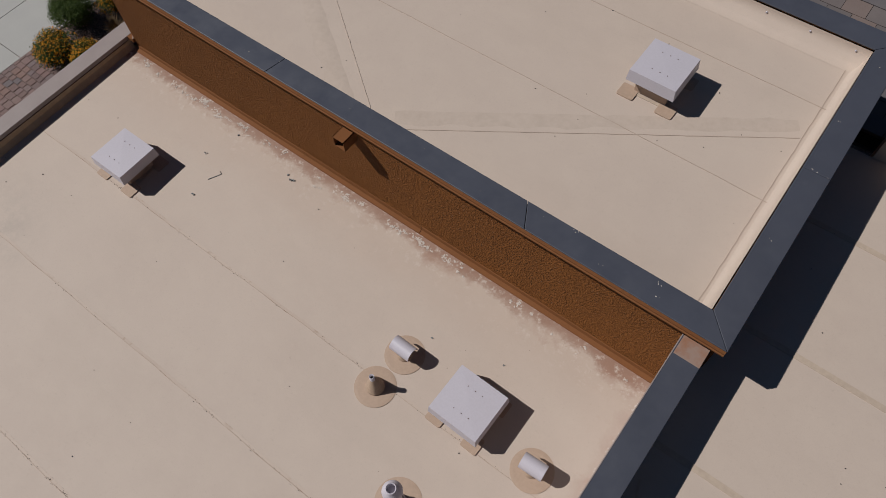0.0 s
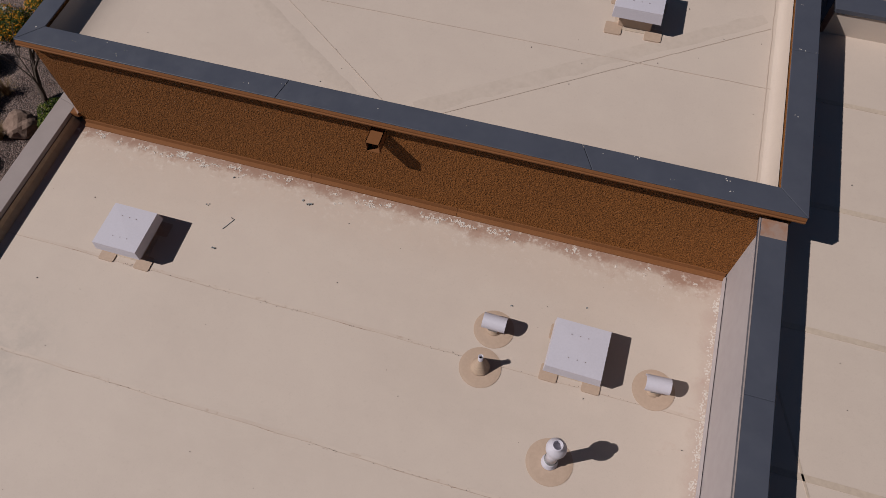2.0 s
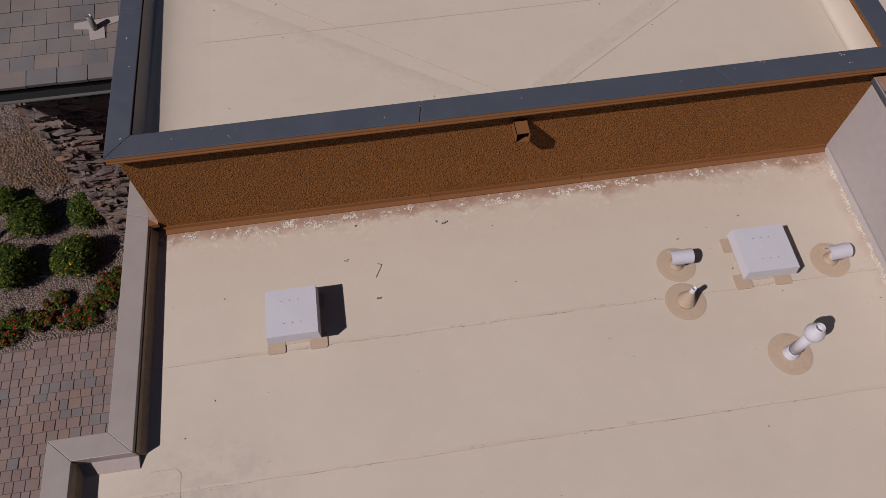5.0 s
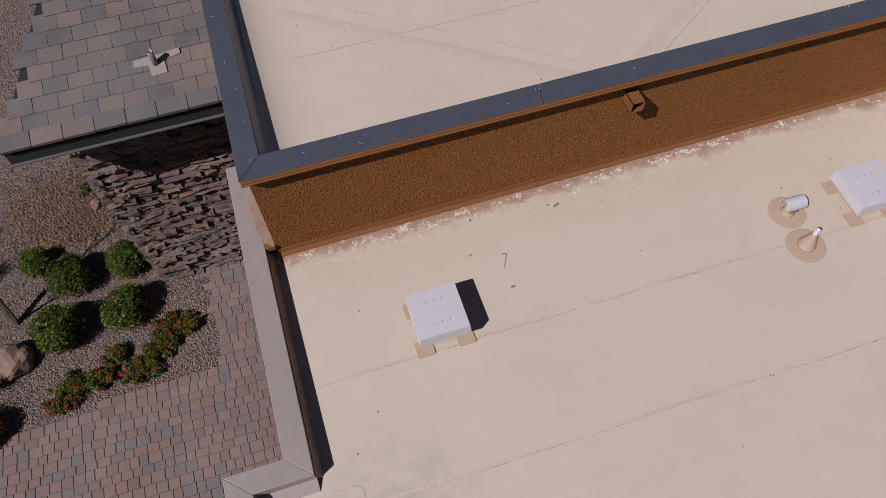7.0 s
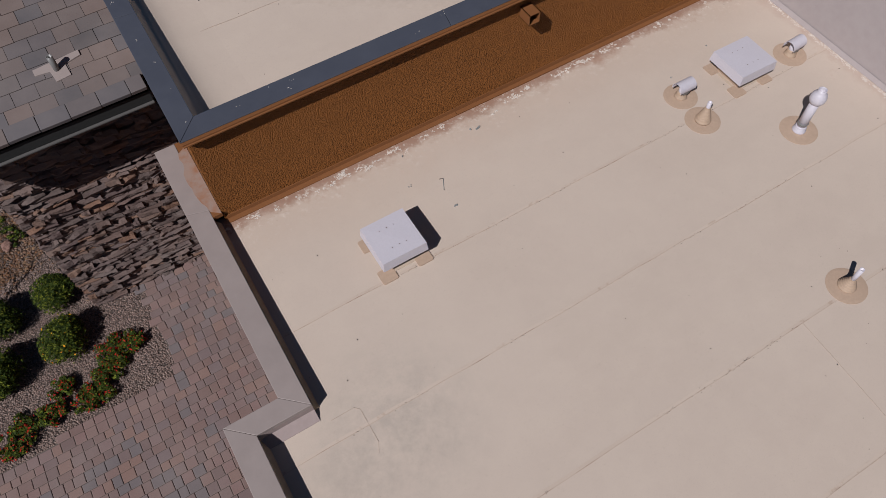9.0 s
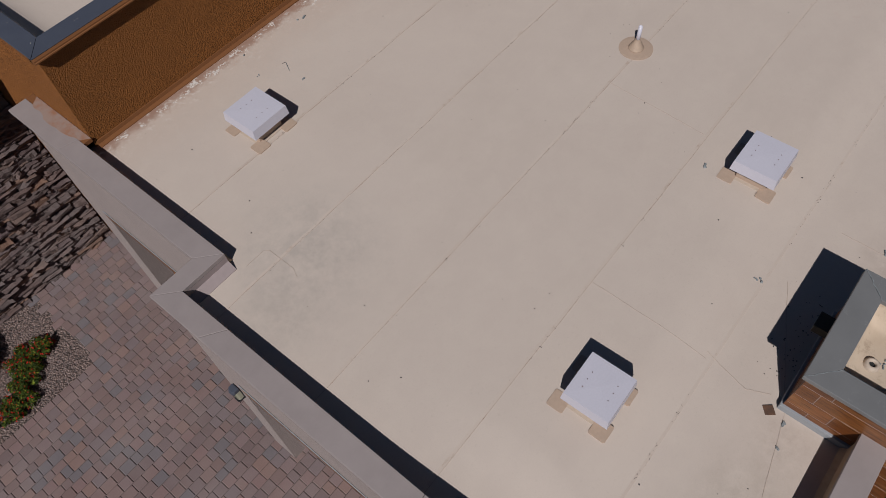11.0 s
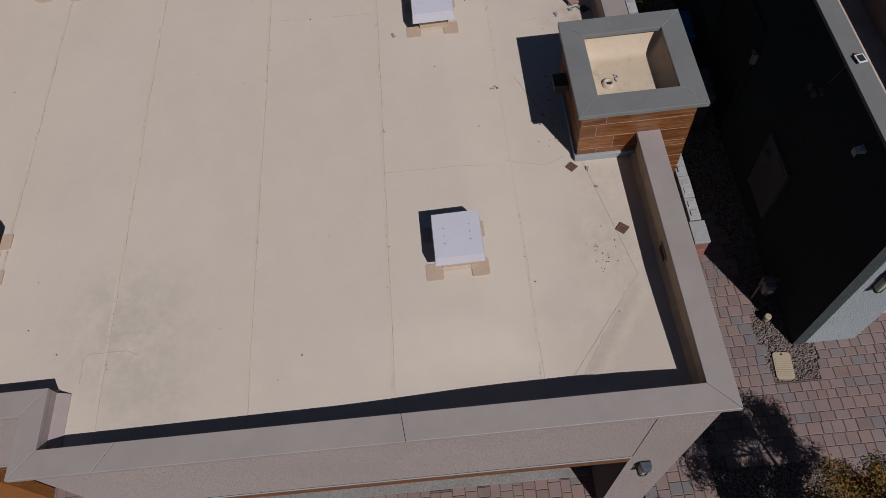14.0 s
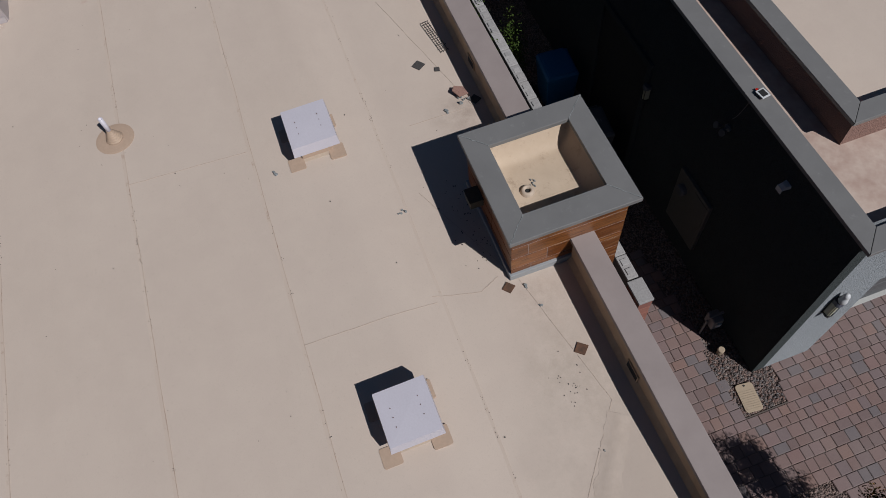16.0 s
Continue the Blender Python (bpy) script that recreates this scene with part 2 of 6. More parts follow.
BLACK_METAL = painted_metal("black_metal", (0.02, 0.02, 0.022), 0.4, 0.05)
RUBBER = speckled("tan_rubber_boot", (0.52, 0.38, 0.27), (0.42, 0.30, 0.22), 30, 0.7, bump=0.1)
JOINT_SAND = speckled("joint_sand", (0.15, 0.118, 0.102), (0.10, 0.08, 0.07), 60, 0.95, bump=0.3)
PAVER_TONES = [(0.226, 0.149, 0.137), (0.25, 0.158, 0.142), (0.211, 0.144, 0.137), (0.264, 0.169, 0.149), (0.235, 0.149, 0.133), (0.197, 0.13, 0.121), (0.24, 0.166, 0.154), (0.221, 0.137, 0.121), (0.252, 0.167, 0.157), (0.274, 0.166, 0.138), (0.259, 0.158, 0.144), (0.182, 0.15, 0.154), (0.216, 0.156, 0.154)]
PAVER = pieces("paver_concrete", PAVER_TONES, False, 0.9)
PAVER_FAR = pieces("paver_concrete_joined", PAVER_TONES, True, 0.9)
STONE_TONES = [(0.148, 0.0894, 0.0746), (0.179, 0.106, 0.0799), (0.13, 0.0894, 0.0799), (0.223, 0.113, 0.0686), (0.161, 0.107, 0.0951), (0.108, 0.0686, 0.0609), (0.174, 0.109, 0.0927), (0.125, 0.0779, 0.0723)]
STONE = pieces("ledge_stone", STONE_TONES, False, 0.9, 26, 0.8, 0.02)
STONE_FAR = pieces("ledge_stone_joined", STONE_TONES, True, 0.9, 26, 0.8, 0.02)
TILE_TONES = [(0.135, 0.115, 0.118), (0.165, 0.128, 0.119), (0.118, 0.106, 0.112), (0.19, 0.138, 0.122), (0.142, 0.119, 0.117), (0.122, 0.112, 0.122), (0.158, 0.124, 0.118), (0.112, 0.098, 0.10)]
ROOF_TILE = pieces("slate_roof_tile", TILE_TONES, False, 0.85, 60, 0.3, 0.004, 0.2)
ROOF_TILE_FAR = pieces("slate_roof_tile_joined", TILE_TONES, True, 0.85, 60, 0.3, 0.004, 0.2)
BLOCK_TONES = [(0.45, 0.43, 0.42), (0.40, 0.385, 0.38), (0.49, 0.47, 0.46)]
BLOCK = pieces("mortared_block", BLOCK_TONES, False, 0.95, 40, 0.6, 0.01)
BRICK = pieces("red_block", [(0.33, 0.115, 0.075), (0.36, 0.13, 0.085), (0.30, 0.10, 0.07)], False, 0.92, 50, 0.4)
COVE = speckled("rosy_grey_flashing", (0.40, 0.315, 0.30), (0.34, 0.265, 0.25), 14, 0.7, bump=0.06)
APRON = speckled("speckled_concrete", (0.33, 0.305, 0.285), (0.09, 0.085, 0.08), 48, 0.9, bump=0.3)
CONCRETE = speckled("sidewalk_concrete", (0.50, 0.49, 0.46), (0.43, 0.42, 0.40), 50, 0.9, bump=0.15)
LID = speckled("tan_plastic_lid", (0.47, 0.36, 0.25), (0.40, 0.31, 0.22), 40, 0.6, bump=0.1)
RUST = speckled("rusty_steel", (0.16, 0.075, 0.04), (0.08, 0.045, 0.03), 24, 0.85, bump=0.3, big=12)
DEBRIS = speckled("grey_debris", (0.33, 0.34, 0.34), (0.16, 0.17, 0.17), 40, 0.8, bump=0.4, big=20)
FLAKE = speckled("white_paint_flakes", (0.78, 0.71, 0.64), (0.66, 0.57, 0.50), 30, 0.85, bump=0.3)
BLUE_BIN = speckled("blue_plastic", (0.018, 0.15, 0.36), (0.014, 0.12, 0.30), 30, 0.5, bump=0.05)
GREY_PLASTIC = speckled("grey_plastic", (0.12, 0.125, 0.13), (0.10, 0.10, 0.105), 30, 0.5, bump=0.05)
LAMP_GLASS = speckled("frosted_glass", (0.52, 0.50, 0.36), (0.46, 0.44, 0.32), 20, 0.3, bump=0.03)
# cream membrane tinted warmer: the roof's bounce light is painted into it
LINING_BOUNCE = speckled("bounce_tinted_membrane", (0.63, 0.46, 0.30), (0.52, 0.37, 0.24), 12, 0.75, bump=0.08, big=2.2, amount=0.8)
BASIN = stained_basin()
EAVE_EDGE = speckled("eave_edge_metal", (0.12, 0.112, 0.108), (0.085, 0.08, 0.078), 60, 0.8, bump=0.2)
CORE_GREY = speckled("plain_block", (0.24, 0.215, 0.20), (0.18, 0.16, 0.15), 40, 0.95, bump=0.4)
ROSE_ROCK = speckled("rosy_rock", (0.31, 0.205, 0.155), (0.19, 0.12, 0.09), 16, 0.9, bump=0.6, dist=0.02, big=4)
BARK = speckled("bark", (0.13, 0.095, 0.07), (0.07, 0.05, 0.04), 30, 0.95, bump=0.6, dist=0.01)
OVERSPRAY = speckled("brown_overspray", (0.34, 0.155, 0.082), (0.36, 0.245, 0.195), 9, 0.7, bump=0.03, big=6, amount=0.9)
GALV = painted_metal("galvanised_metal", (0.36, 0.365, 0.375), 0.5, 0.5)
SPOUT_METAL = speckled("bronze_metal", (0.075, 0.062, 0.042), (0.05, 0.042, 0.03), 30, 0.6, bump=0.05)
WHITE_TRIM = speckled("white_plastic", (0.7, 0.7, 0.7), (0.62, 0.62, 0.62), 40, 0.5, bump=0.05)


def wood_planks():
    n = Nodes("wood_look_plank", 0.38)
    r = n.random(False)
    base = n.ramp(r, (0.0, (0.21, 0.066, 0.016)), (0.35, (0.29, 0.098, 0.025)), (0.7, (0.16, 0.05, 0.013)), (1.0, (0.34, 0.128, 0.036)))
    grain = n.noise(7, 7, 0.72, n.stretch(0.6, 0.6, 13), 0.8)
    c = n.mix(n.ramp(grain, (0.36, 0.92), (0.55, 0.0)), base, (0.05, 0.016, 0.007))
    c = n.mix(n.ramp(n.noise(2.2, 4, 0.6, n.stretch(0.8, 0.8, 9)), (0.52, 0.0), (0.72, 0.6)), c, (0.46, 0.24, 0.10))
    n.color(c)
    n.bump(grain, 0.15, 0.003)
    return n.m


WOOD = wood_planks()


def gravel(name, tones, scale):
    n = Nodes(name, 0.95)
    v = n.t.nodes.new("ShaderNodeTexVoronoi")
    v.inputs["Scale"].default_value = scale
    n.link(n.geo.outputs["Position"], v.inputs["Vector"])
    sep = n.t.nodes.new("ShaderNodeSeparateColor")
    n.link(v.outputs["Color"], sep.inputs[0])
    c = n.ramp(sep.outputs[0], *[(i / len(tones), t) for i, t in enumerate(tones)])
    gap = n.ramp(v.outputs["Distance"], (0.35, 0.0), (0.75, 0.8))
    c = n.mix(gap, c, (0.035, 0.03, 0.028))
    c = n.mix(n.ramp(n.noise(0.8, 4), (0.4, 0.0), (0.75, 0.3)), c, (0.16, 0.11, 0.085))
    n.color(c)
    n.bump(n.math("SUBTRACT", 1.0, v.outputs["Distance"]), 1.0, 0.03)
    return n.m


GRAVEL_TONES = [(0.262, 0.174, 0.147), (0.359, 0.249, 0.21), (0.145, 0.0975, 0.0832), (0.436, 0.309, 0.261), (0.213, 0.135, 0.111), (0.291, 0.212, 0.186)]
GRAVEL = gravel("gravel", GRAVEL_TONES, 32)
GRAVEL_BROWN = gravel("brown_gravel", [(0.19, 0.078, 0.029), (0.23, 0.105, 0.043), (0.10, 0.045, 0.022), (0.28, 0.155, 0.08)], 17)
PEBBLE = pieces("pebble", GRAVEL_TONES, True, 0.95, 60, 0.3)
PEBBLE_MIX = pieces("river_pebble", [(0.20, 0.125, 0.105), (0.11, 0.085, 0.08), (0.28, 0.175, 0.14), (0.15, 0.135, 0.135), (0.08, 0.06, 0.055), (0.26, 0.215, 0.195), (0.19, 0.10, 0.075)], True, 0.8, 60, 0.3)
PEBBLE_BROWN = pieces("brown_pebble", [(0.17, 0.074, 0.032), (0.21, 0.10, 0.043), (0.09, 0.042, 0.022), (0.26, 0.155, 0.095), (0.17, 0.115, 0.095), (0.08, 0.055, 0.045)], True, 0.95, 60, 0.3)


def leafage(name, tones, rough=0.7):
    n = Nodes(name, rough)
    n.color(n.ramp(n.random(True), *[(i / (len(tones) - 1), t) for i, t in enumerate(tones)]))
    n.p.inputs["Specular IOR Level"].default_value = 0.15
    return n.m


LEAF_GREEN = leafage("green_leaves", [(0.011, 0.022, 0.003), (0.048, 0.074, 0.007), (0.020, 0.037, 0.004), (0.21, 0.235, 0.022)])
LEAF_DARK = leafage("dark_green_leaves", [(0.024, 0.045, 0.008), (0.06, 0.10, 0.015), (0.04, 0.065, 0.01), (0.10, 0.135, 0.025)])
LEAF_TREE = leafage("yellowing_leaves", [(0.04, 0.042, 0.010), (0.125, 0.082, 0.017), (0.06, 0.058, 0.014), (0.34, 0.125, 0.028), (0.15, 0.095, 0.02)])
PETAL_RED = leafage("red_petals", [(0.42, 0.014, 0.010), (0.55, 0.03, 0.016), (0.32, 0.010, 0.008)])
PETAL_ORANGE = leafage("orange_petals", [(0.80, 0.29, 0.012), (0.88, 0.42, 0.02), (0.70, 0.22, 0.01)])
DRY_GRASS = leafage("dry_stems", [(0.16, 0.10, 0.05), (0.24, 0.16, 0.08), (0.10, 0.06, 0.035)])


# ---- building helpers ----
def mesh_of(bm, name):
    me = bpy.data.meshes.new(name)
    bm.to_mesh(me)
    bm.free()
    return me


def part(name, bm, material, parent=None, label="", at=None, smooth=False):
    me = bm if isinstance(bm, bpy.types.Mesh) else mesh_of(bm, name)
    if not me.materials:
        me.materials.append(material)
    if smooth:
        for p in me.polygons:
            p.use_smooth = True
    ob = new(name, me)
    if parent:
        ob.parent = parent
    if at:
        ob.matrix_basis = at
    if label:
        ob["label"] = label
    return ob


def thing(name, label, category, at=None, group="", kind=""):
    ob = new(name)
    if at:
        ob.matrix_basis = at
    return tagged(ob, label, category, group, kind)


def prism(poly, z0, z1, bevel=0.0, bm=None, top=None):
    """A solid over a flat outline; z0, z1 may be functions of x, y."""
    own = bm is None
    bm = bm or bmesh.new()
    f0 = z0 if callable(z0) else (lambda x, y: z0)
    f1 = z1 if callable(z1) else (lambda x, y: z1)
    top = top or poly
    lo = [bm.verts.new((x, y, f0(x, y))) for x, y in poly]
    hi = [bm.verts.new((x, y, f1(x, y))) for x, y in top]
    n = len(poly)
    faces = [bm.faces.new(hi), bm.faces.new(lo[::-1])]
    for i in range(n):
        faces.append(bm.faces.new((lo[i], lo[(i + 1) % n], hi[(i + 1) % n], hi[i])))
    if own:
        bmesh.ops.recalc_face_normals(bm, faces=bm.faces)
        if bevel:
            bmesh.ops.bevel(bm, geom=bm.edges[:], offset=bevel, segments=2, affect="EDGES", profile=0.6)
    return bm


def rect(x0, x1, y0, y1):
    return [(x0, y0), (x1, y0), (x1, y1), (x0, y1)]


def block(x0, x1, y0, y1, z0, z1, bevel=0.0):
    return prism(rect(x0, x1, y0, y1), z0, z1, bevel)


def lathe(profile, seg=24, bm=None, cap=True):
    """A body of revolution about z from (radius, height) pairs."""
    bm = bm or bmesh.new()
    rings = []
    for r, z in profile:
        rings.append([bm.verts.new((r * math.cos(2 * math.pi * i / seg), r * math.sin(2 * math.pi * i / seg), z)) for i in range(seg)])
    for a, b in zip(rings, rings[1:]):
        for i in range(seg):
            bm.faces.new((a[i], a[(i + 1) % seg], b[(i + 1) % seg], b[i]))
    if cap:
        bm.faces.new(rings[0][::-1])
        bm.faces.new(rings[-1])
    bmesh.ops.recalc_face_normals(bm, faces=bm.faces)
    return bm


def ribbon(points, width, z, thick=0.003):
    """A thin strip along a bent line, lying on a surface of height z(x, y)."""
    bm = bmesh.new()
    rows = []
    for i, (x, y) in enumerate(points):
        a, b = points[max(0, i - 1)], points[min(len(points) - 1, i + 1)]
        d = Vector((b[0] - a[0], b[1] - a[1])).normalized()
        s = Vector((-d.y, d.x)) * width / 2
        zz = z(x, y)
        rows.append([bm.verts.new((x + s.x, y + s.y, zz - 0.002)), bm.verts.new((x + s.x, y + s.y, zz + thick)), bm.verts.new((x - s.x, y - s.y, zz + thick)), bm.verts.new((x - s.x, y - s.y, zz - 0.002))])
    for a, b in zip(rows, rows[1:]):
        for i in range(4):
            bm.faces.new((a[i], a[(i + 1) % 4], b[(i + 1) % 4], b[i]))
    bm.faces.new(rows[0][::-1])
    bm.faces.new(rows[-1])
    bmesh.ops.recalc_face_normals(bm, faces=bm.faces)
    return bm


def structure(name, label, category):
    return thing(name, label, category, kind="structure")


# ---- heights and lines of the plan ----
def low(x, y):
    """The lower roof falls to a trough along the south parapet and rises into its west corner."""
    def ease(v):
        v = min(1.0, max(0.0, v))
        return v * v * (3 - 2 * v)

    s = max(ease((-2.9 - y) / 0.8), ease((-1.4 - y) / 1.8) * ease((-6.85 - x) / 0.75))
    d = max(0.0, (-7.66 - x) * 0.634 + (-3.76 - y) * 0.774)
    return 4.66 + 0.0145 * (y + 4.9) - 0.085 * s + 0.115 * d * d / (d + 0.08)


Z_UP, Z_EAST = 6.00, 5.62
Z_CAP_UP, Z_CAP_LOW, Z_CAP_EAST, Z_CHIM = 6.30, 4.97, 6.10, 5.42


# ---- ground ----
def in_poly(x, y, poly):
    hit, j = False, len(poly) - 1
    for i in range(len(poly)):
        (xi, yi), (xj, yj) = poly[i], poly[j]
        if (yi > y) != (yj > y) and x < (xj - xi) * (y - yi) / (yj - yi) + xi:
            hit = not hit
        j = i
    return hit


bm = bmesh.new()
bmesh.ops.create_grid(bm, x_segments=2, y_segments=2, size=400)
bmesh.ops.translate(bm, verts=bm.verts, vec=(0, 0, -0.03))
ground = part("ground", bm, GRAVEL)
tagged(ground, "grey-brown decorative gravel ground round the houses", "ground", kind="structure")

DRIVE = [(-14.6, 4.72), (-9.07, 4.82), (-9.06, 7.0), (-6.93, 7.0), (-6.93, 1.2), (-7.66, 1.2), (-7.66, -4.5), (-8.05, -4.55), (-8.70, -4.62), (-8.66, -5.2), (-4.85, -5.2), (-4.85, -6.23), (-7.75, -6.23), (-14.6, -6.23)]
PATH_B = [(-14.6, -8.34), (-7.72, -8.34), (-7.72, -6.53), (-3.3, -6.53), (-3.3, -7.43), (-6.52, -7.43), (-6.52, -8.36), (-5.95, -8.36), (-5.95, -9.0), (-5.52, -9.0), (-5.52, -13.4), (-5.95, -13.4), (-5.95, -14.0), (-14.6, -14.0)]
pavement = part("pavement", prism(DRIVE, -0.10, -0.012), JOINT_SAND)
tagged(pavement, "rose and grey concrete paver driveway in staggered courses", "driveway", kind="structure")
side_pavement = part("pavement", prism(PATH_B, -0.10, -0.012), JOINT_SAND)
tagged(side_pavement, "rose and grey concrete paver path beside the neighbour's house", "driveway", kind="structure")
sidewalk = structure("sidewalk", "pale concrete sidewalk slabs with dark joints", "sidewalk")
for i in range(6):
    for j in range(3):
        x1, y1 = -14.62 - j * 1.5, 9.2 - i * 1.75
        part("slab", block(x1 - 1.485, x1, y1 - 1.735, y1, -0.12, 0.005, 0.008), CONCRETE, sidewalk)


# ---- walls of the house ----
def wall_box(name, label, x0, x1, y0, y1, z0, z1, mat):
    return tagged(part(name, block(x0, x1, y0, y1, z0, z1), mat), label, "wall", kind="structure")


def wall_with_opening(name, label, x0, x1, y0, y1, z1, oy0, oy1, oz, mat):
    """A wall in the y direction with a doorway cut through from the ground to oz."""
    bm = bmesh.new()
    prism(rect(x0, x1, y0, oy0), 0.0, z1, 0, bm)
    prism(rect(x0, x1, oy1, y1), 0.0, z1, 0, bm)
    prism(rect(x0, x1, oy0, oy1), oz, z1, 0, bm)
    bmesh.ops.remove_doubles(bm, verts=bm.verts, dist=1e-5)
    bmesh.ops.recalc_face_normals(bm, faces=bm.faces)
    return tagged(part(name, bm, mat), label, "wall", kind="structure")


G0, G1, GH = -4.46, 0.86, 3.14
wall_west = wall_with_opening("wall_west", "taupe stucco garage front wall with a wide door opening", -8.10, -7.95, -5.05, 1.16, 4.90, G0, G1, GH, STUCCO_TAUPE)
wall_west_2 = wall_with_opening("wall_west_2", "taupe stucco side garage wall set back behind the front", -7.52, -7.34, 1.32, 5.0, 4.90, 1.75, 4.46, GH, STUCCO_TAUPE)
wall_jog = wall_box("wall_jog", "short taupe stucco return wall between the garage fronts", -8.10, -7.34, 1.16, 1.32, 0, 4.90, STUCCO_TAUPE)
# stucco darkened so the wall bounces little light onto the neighbour's
wall_south = wall_box("wall_south", "side wall facing the narrow side yard, stucco darkened to cut bounce light", -7.95, 7.0, -5.05, -4.9, 0, 4.90, STUCCO_LOW_BOUNCE)


def garage_door(x, y0, y1, z1, label):
    d = thing("garage_door", label, "garage door")
    n = 5
    for i in range(n):
        za, zb = z1 * i / n, z1 * (i + 1) / n
        part("panel", block(x, x + 0.05, y0 - 0.05, y1 + 0.05, za + 0.006, zb - 0.006, 0.012), WOOD, d)
    return d


garage_door(-7.50, G0, G1, 3.13, "wide wood-look plank garage door recessed in its opening")
garage_door(-6.78, 1.75, 4.46, 3.13, "single wood-look plank garage door recessed in its opening")
for x0, x1, a, b, thick in ((-8.10, -7.50, G0, G1, 0.15), (-7.52, -6.78, 1.75, 4.46, 0.18)):
    head = thing("door_header", "wood-look header and pale drip edge over the garage opening", "trim", kind="structure")
    part("header_board", block(x0 - 0.010, x0 + 0.04, a + 0.002, b - 0.002, GH - (0.20 if b < 1 else 0.15), GH - 0.003, 0.004), WOOD, head, "wood-look plank header board")
    part("drip_lip", block(x0 - 0.016, x0 - 0.004, a, b, GH - 0.001, GH + 0.014, 0.002), GALV, head, "pale metal drip edge")
    for ya, yb in ((a - 0.14, a), (b, b + 0.14)):
        part("reveal", block(x0 + thick + 0.001, x1 + 0.06, ya, yb, 0.0, 4.25), STUCCO_TAUPE, head, "speckled stucco jamb return")
    part("apron", block(x1 - 0.15, x1 + 0.06, a + 0.003, b - 0.003, -0.05, 0.012, 0.006), APRON, head, "speckled concrete strip under the door")
    part("soffit", block(x0 + thick + 0.001, x1 + 0.06, a, b, GH, 4.25), STUCCO_TAUPE, head)

joint = structure("control_joint", "thin dark control joint down the garage stucco", "joint")
part("groove", block(-8.1025, -8.099, -4.475, -4.468, GH, 4.90), PAINTED_DARK, joint)

# lower flat roof
LOW_POLY = [(-7.95, -4.9), (7.0, -4.9), (7.0, 0.5), (0.86, 0.5), (0.86, 3.80), (-7.34, 3.80), (-7.34, 1.16), (-7.95, 1.16)]
bm = prism(LOW_POLY, 4.3, 4.42)
gx = sorted({-7.95, -7.34, 0.86, 7.0} | {round(-7.9 + 0.1 * i, 3) for i in range(30)} | {-4.75 + 0.35 * i for i in range(34)})
gy = sorted({-4.9, 0.5, 1.16, 3.80} | {round(-4.85 + 0.08 * i, 3) for i in range(40)} | {-1.5 + 0.4 * i for i in range(13)})
knots = {}
for xa, xb in zip(gx, gx[1:]):
    for ya, yb in zip(gy, gy[1:]):
        if in_poly((xa + xb) / 2, (ya + yb) / 2, LOW_POLY):
            corners = ((xa, ya), (xb, ya), (xb, yb), (xa, yb))
            for p in corners:
                if p not in knots:
                    knots[p] = bm.verts.new((*p, low(*p)))
            bm.faces.new([knots[p] for p in corners])
roof_low = tagged(part("roof_low", bm, MEMBRANE, None, "", None, True), "cream coated membrane roof with dirt along its seams", "roof", kind="structure")
for y in (2.09, 0.78, -0.66, -2.06, -3.48):
    x0 = -7.34 if y > 1.16 else -7.94
    x1 = 0.85 if y > 0.5 else 6.9
    pts = [(x0 + (x1 - x0) * i / 60, y + 0.012 * noise.noise((i * 0.37, y * 3, 0))) for i in range(61)]
    part("lap_seam", ribbon([(a, b - 0.02) for a, b in pts], 0.036, low, 0.0012), LAP_STAINED, roof_low, "slightly raised welded lap seam")
    part("seam_line", ribbon([(a, b - 0.036) for a, b in pts], 0.007, low, 0.003), SEAM, roof_low, "dirt-filled seam edge")

# brown upper storey
X0, X1, Y0, Y1 = -7.23, 1.06, 3.72, 7.80
wall_up_s = wall_box("wall_upper_south", "rough brown-orange stucco wall above the lower roof", X0, X1, 3.757, Y0 + 0.2, 4.55, 6.28, STUCCO_BROWN)
wall_up_n = wall_box("wall_upper_north", "rough brown stucco back wall", X0, X1, Y1 - 0.2, Y1, 0, 6.28, STUCCO_BROWN)
wall_up_w = wall_box("wall_upper_west", "rough brown-orange stucco end wall", X0, X0 + 0.165, Y0 + 0.2, Y1 - 0.2, 0, 6.28, STUCCO_BROWN)
wall_up_e = wall_box("wall_upper_east", "rough brown stucco end wall", X1 - 0.2, X1, Y0 + 0.2, Y1 - 0.2, 4.55, 6.28, STUCCO_BROWN)
UP = rect(X0 + 0.165, X1 - 0.2, Y0 + 0.2, Y1 - 0.2)


def upper(x, y):
    return Z_UP + 0.014 * (y - 4.0)


roof_up = tagged(part("roof_upper", prism(UP, 5.5, upper), MEMBRANE_PLAIN), "cream membrane roof of the upper block with crickets", "roof", kind="structure")


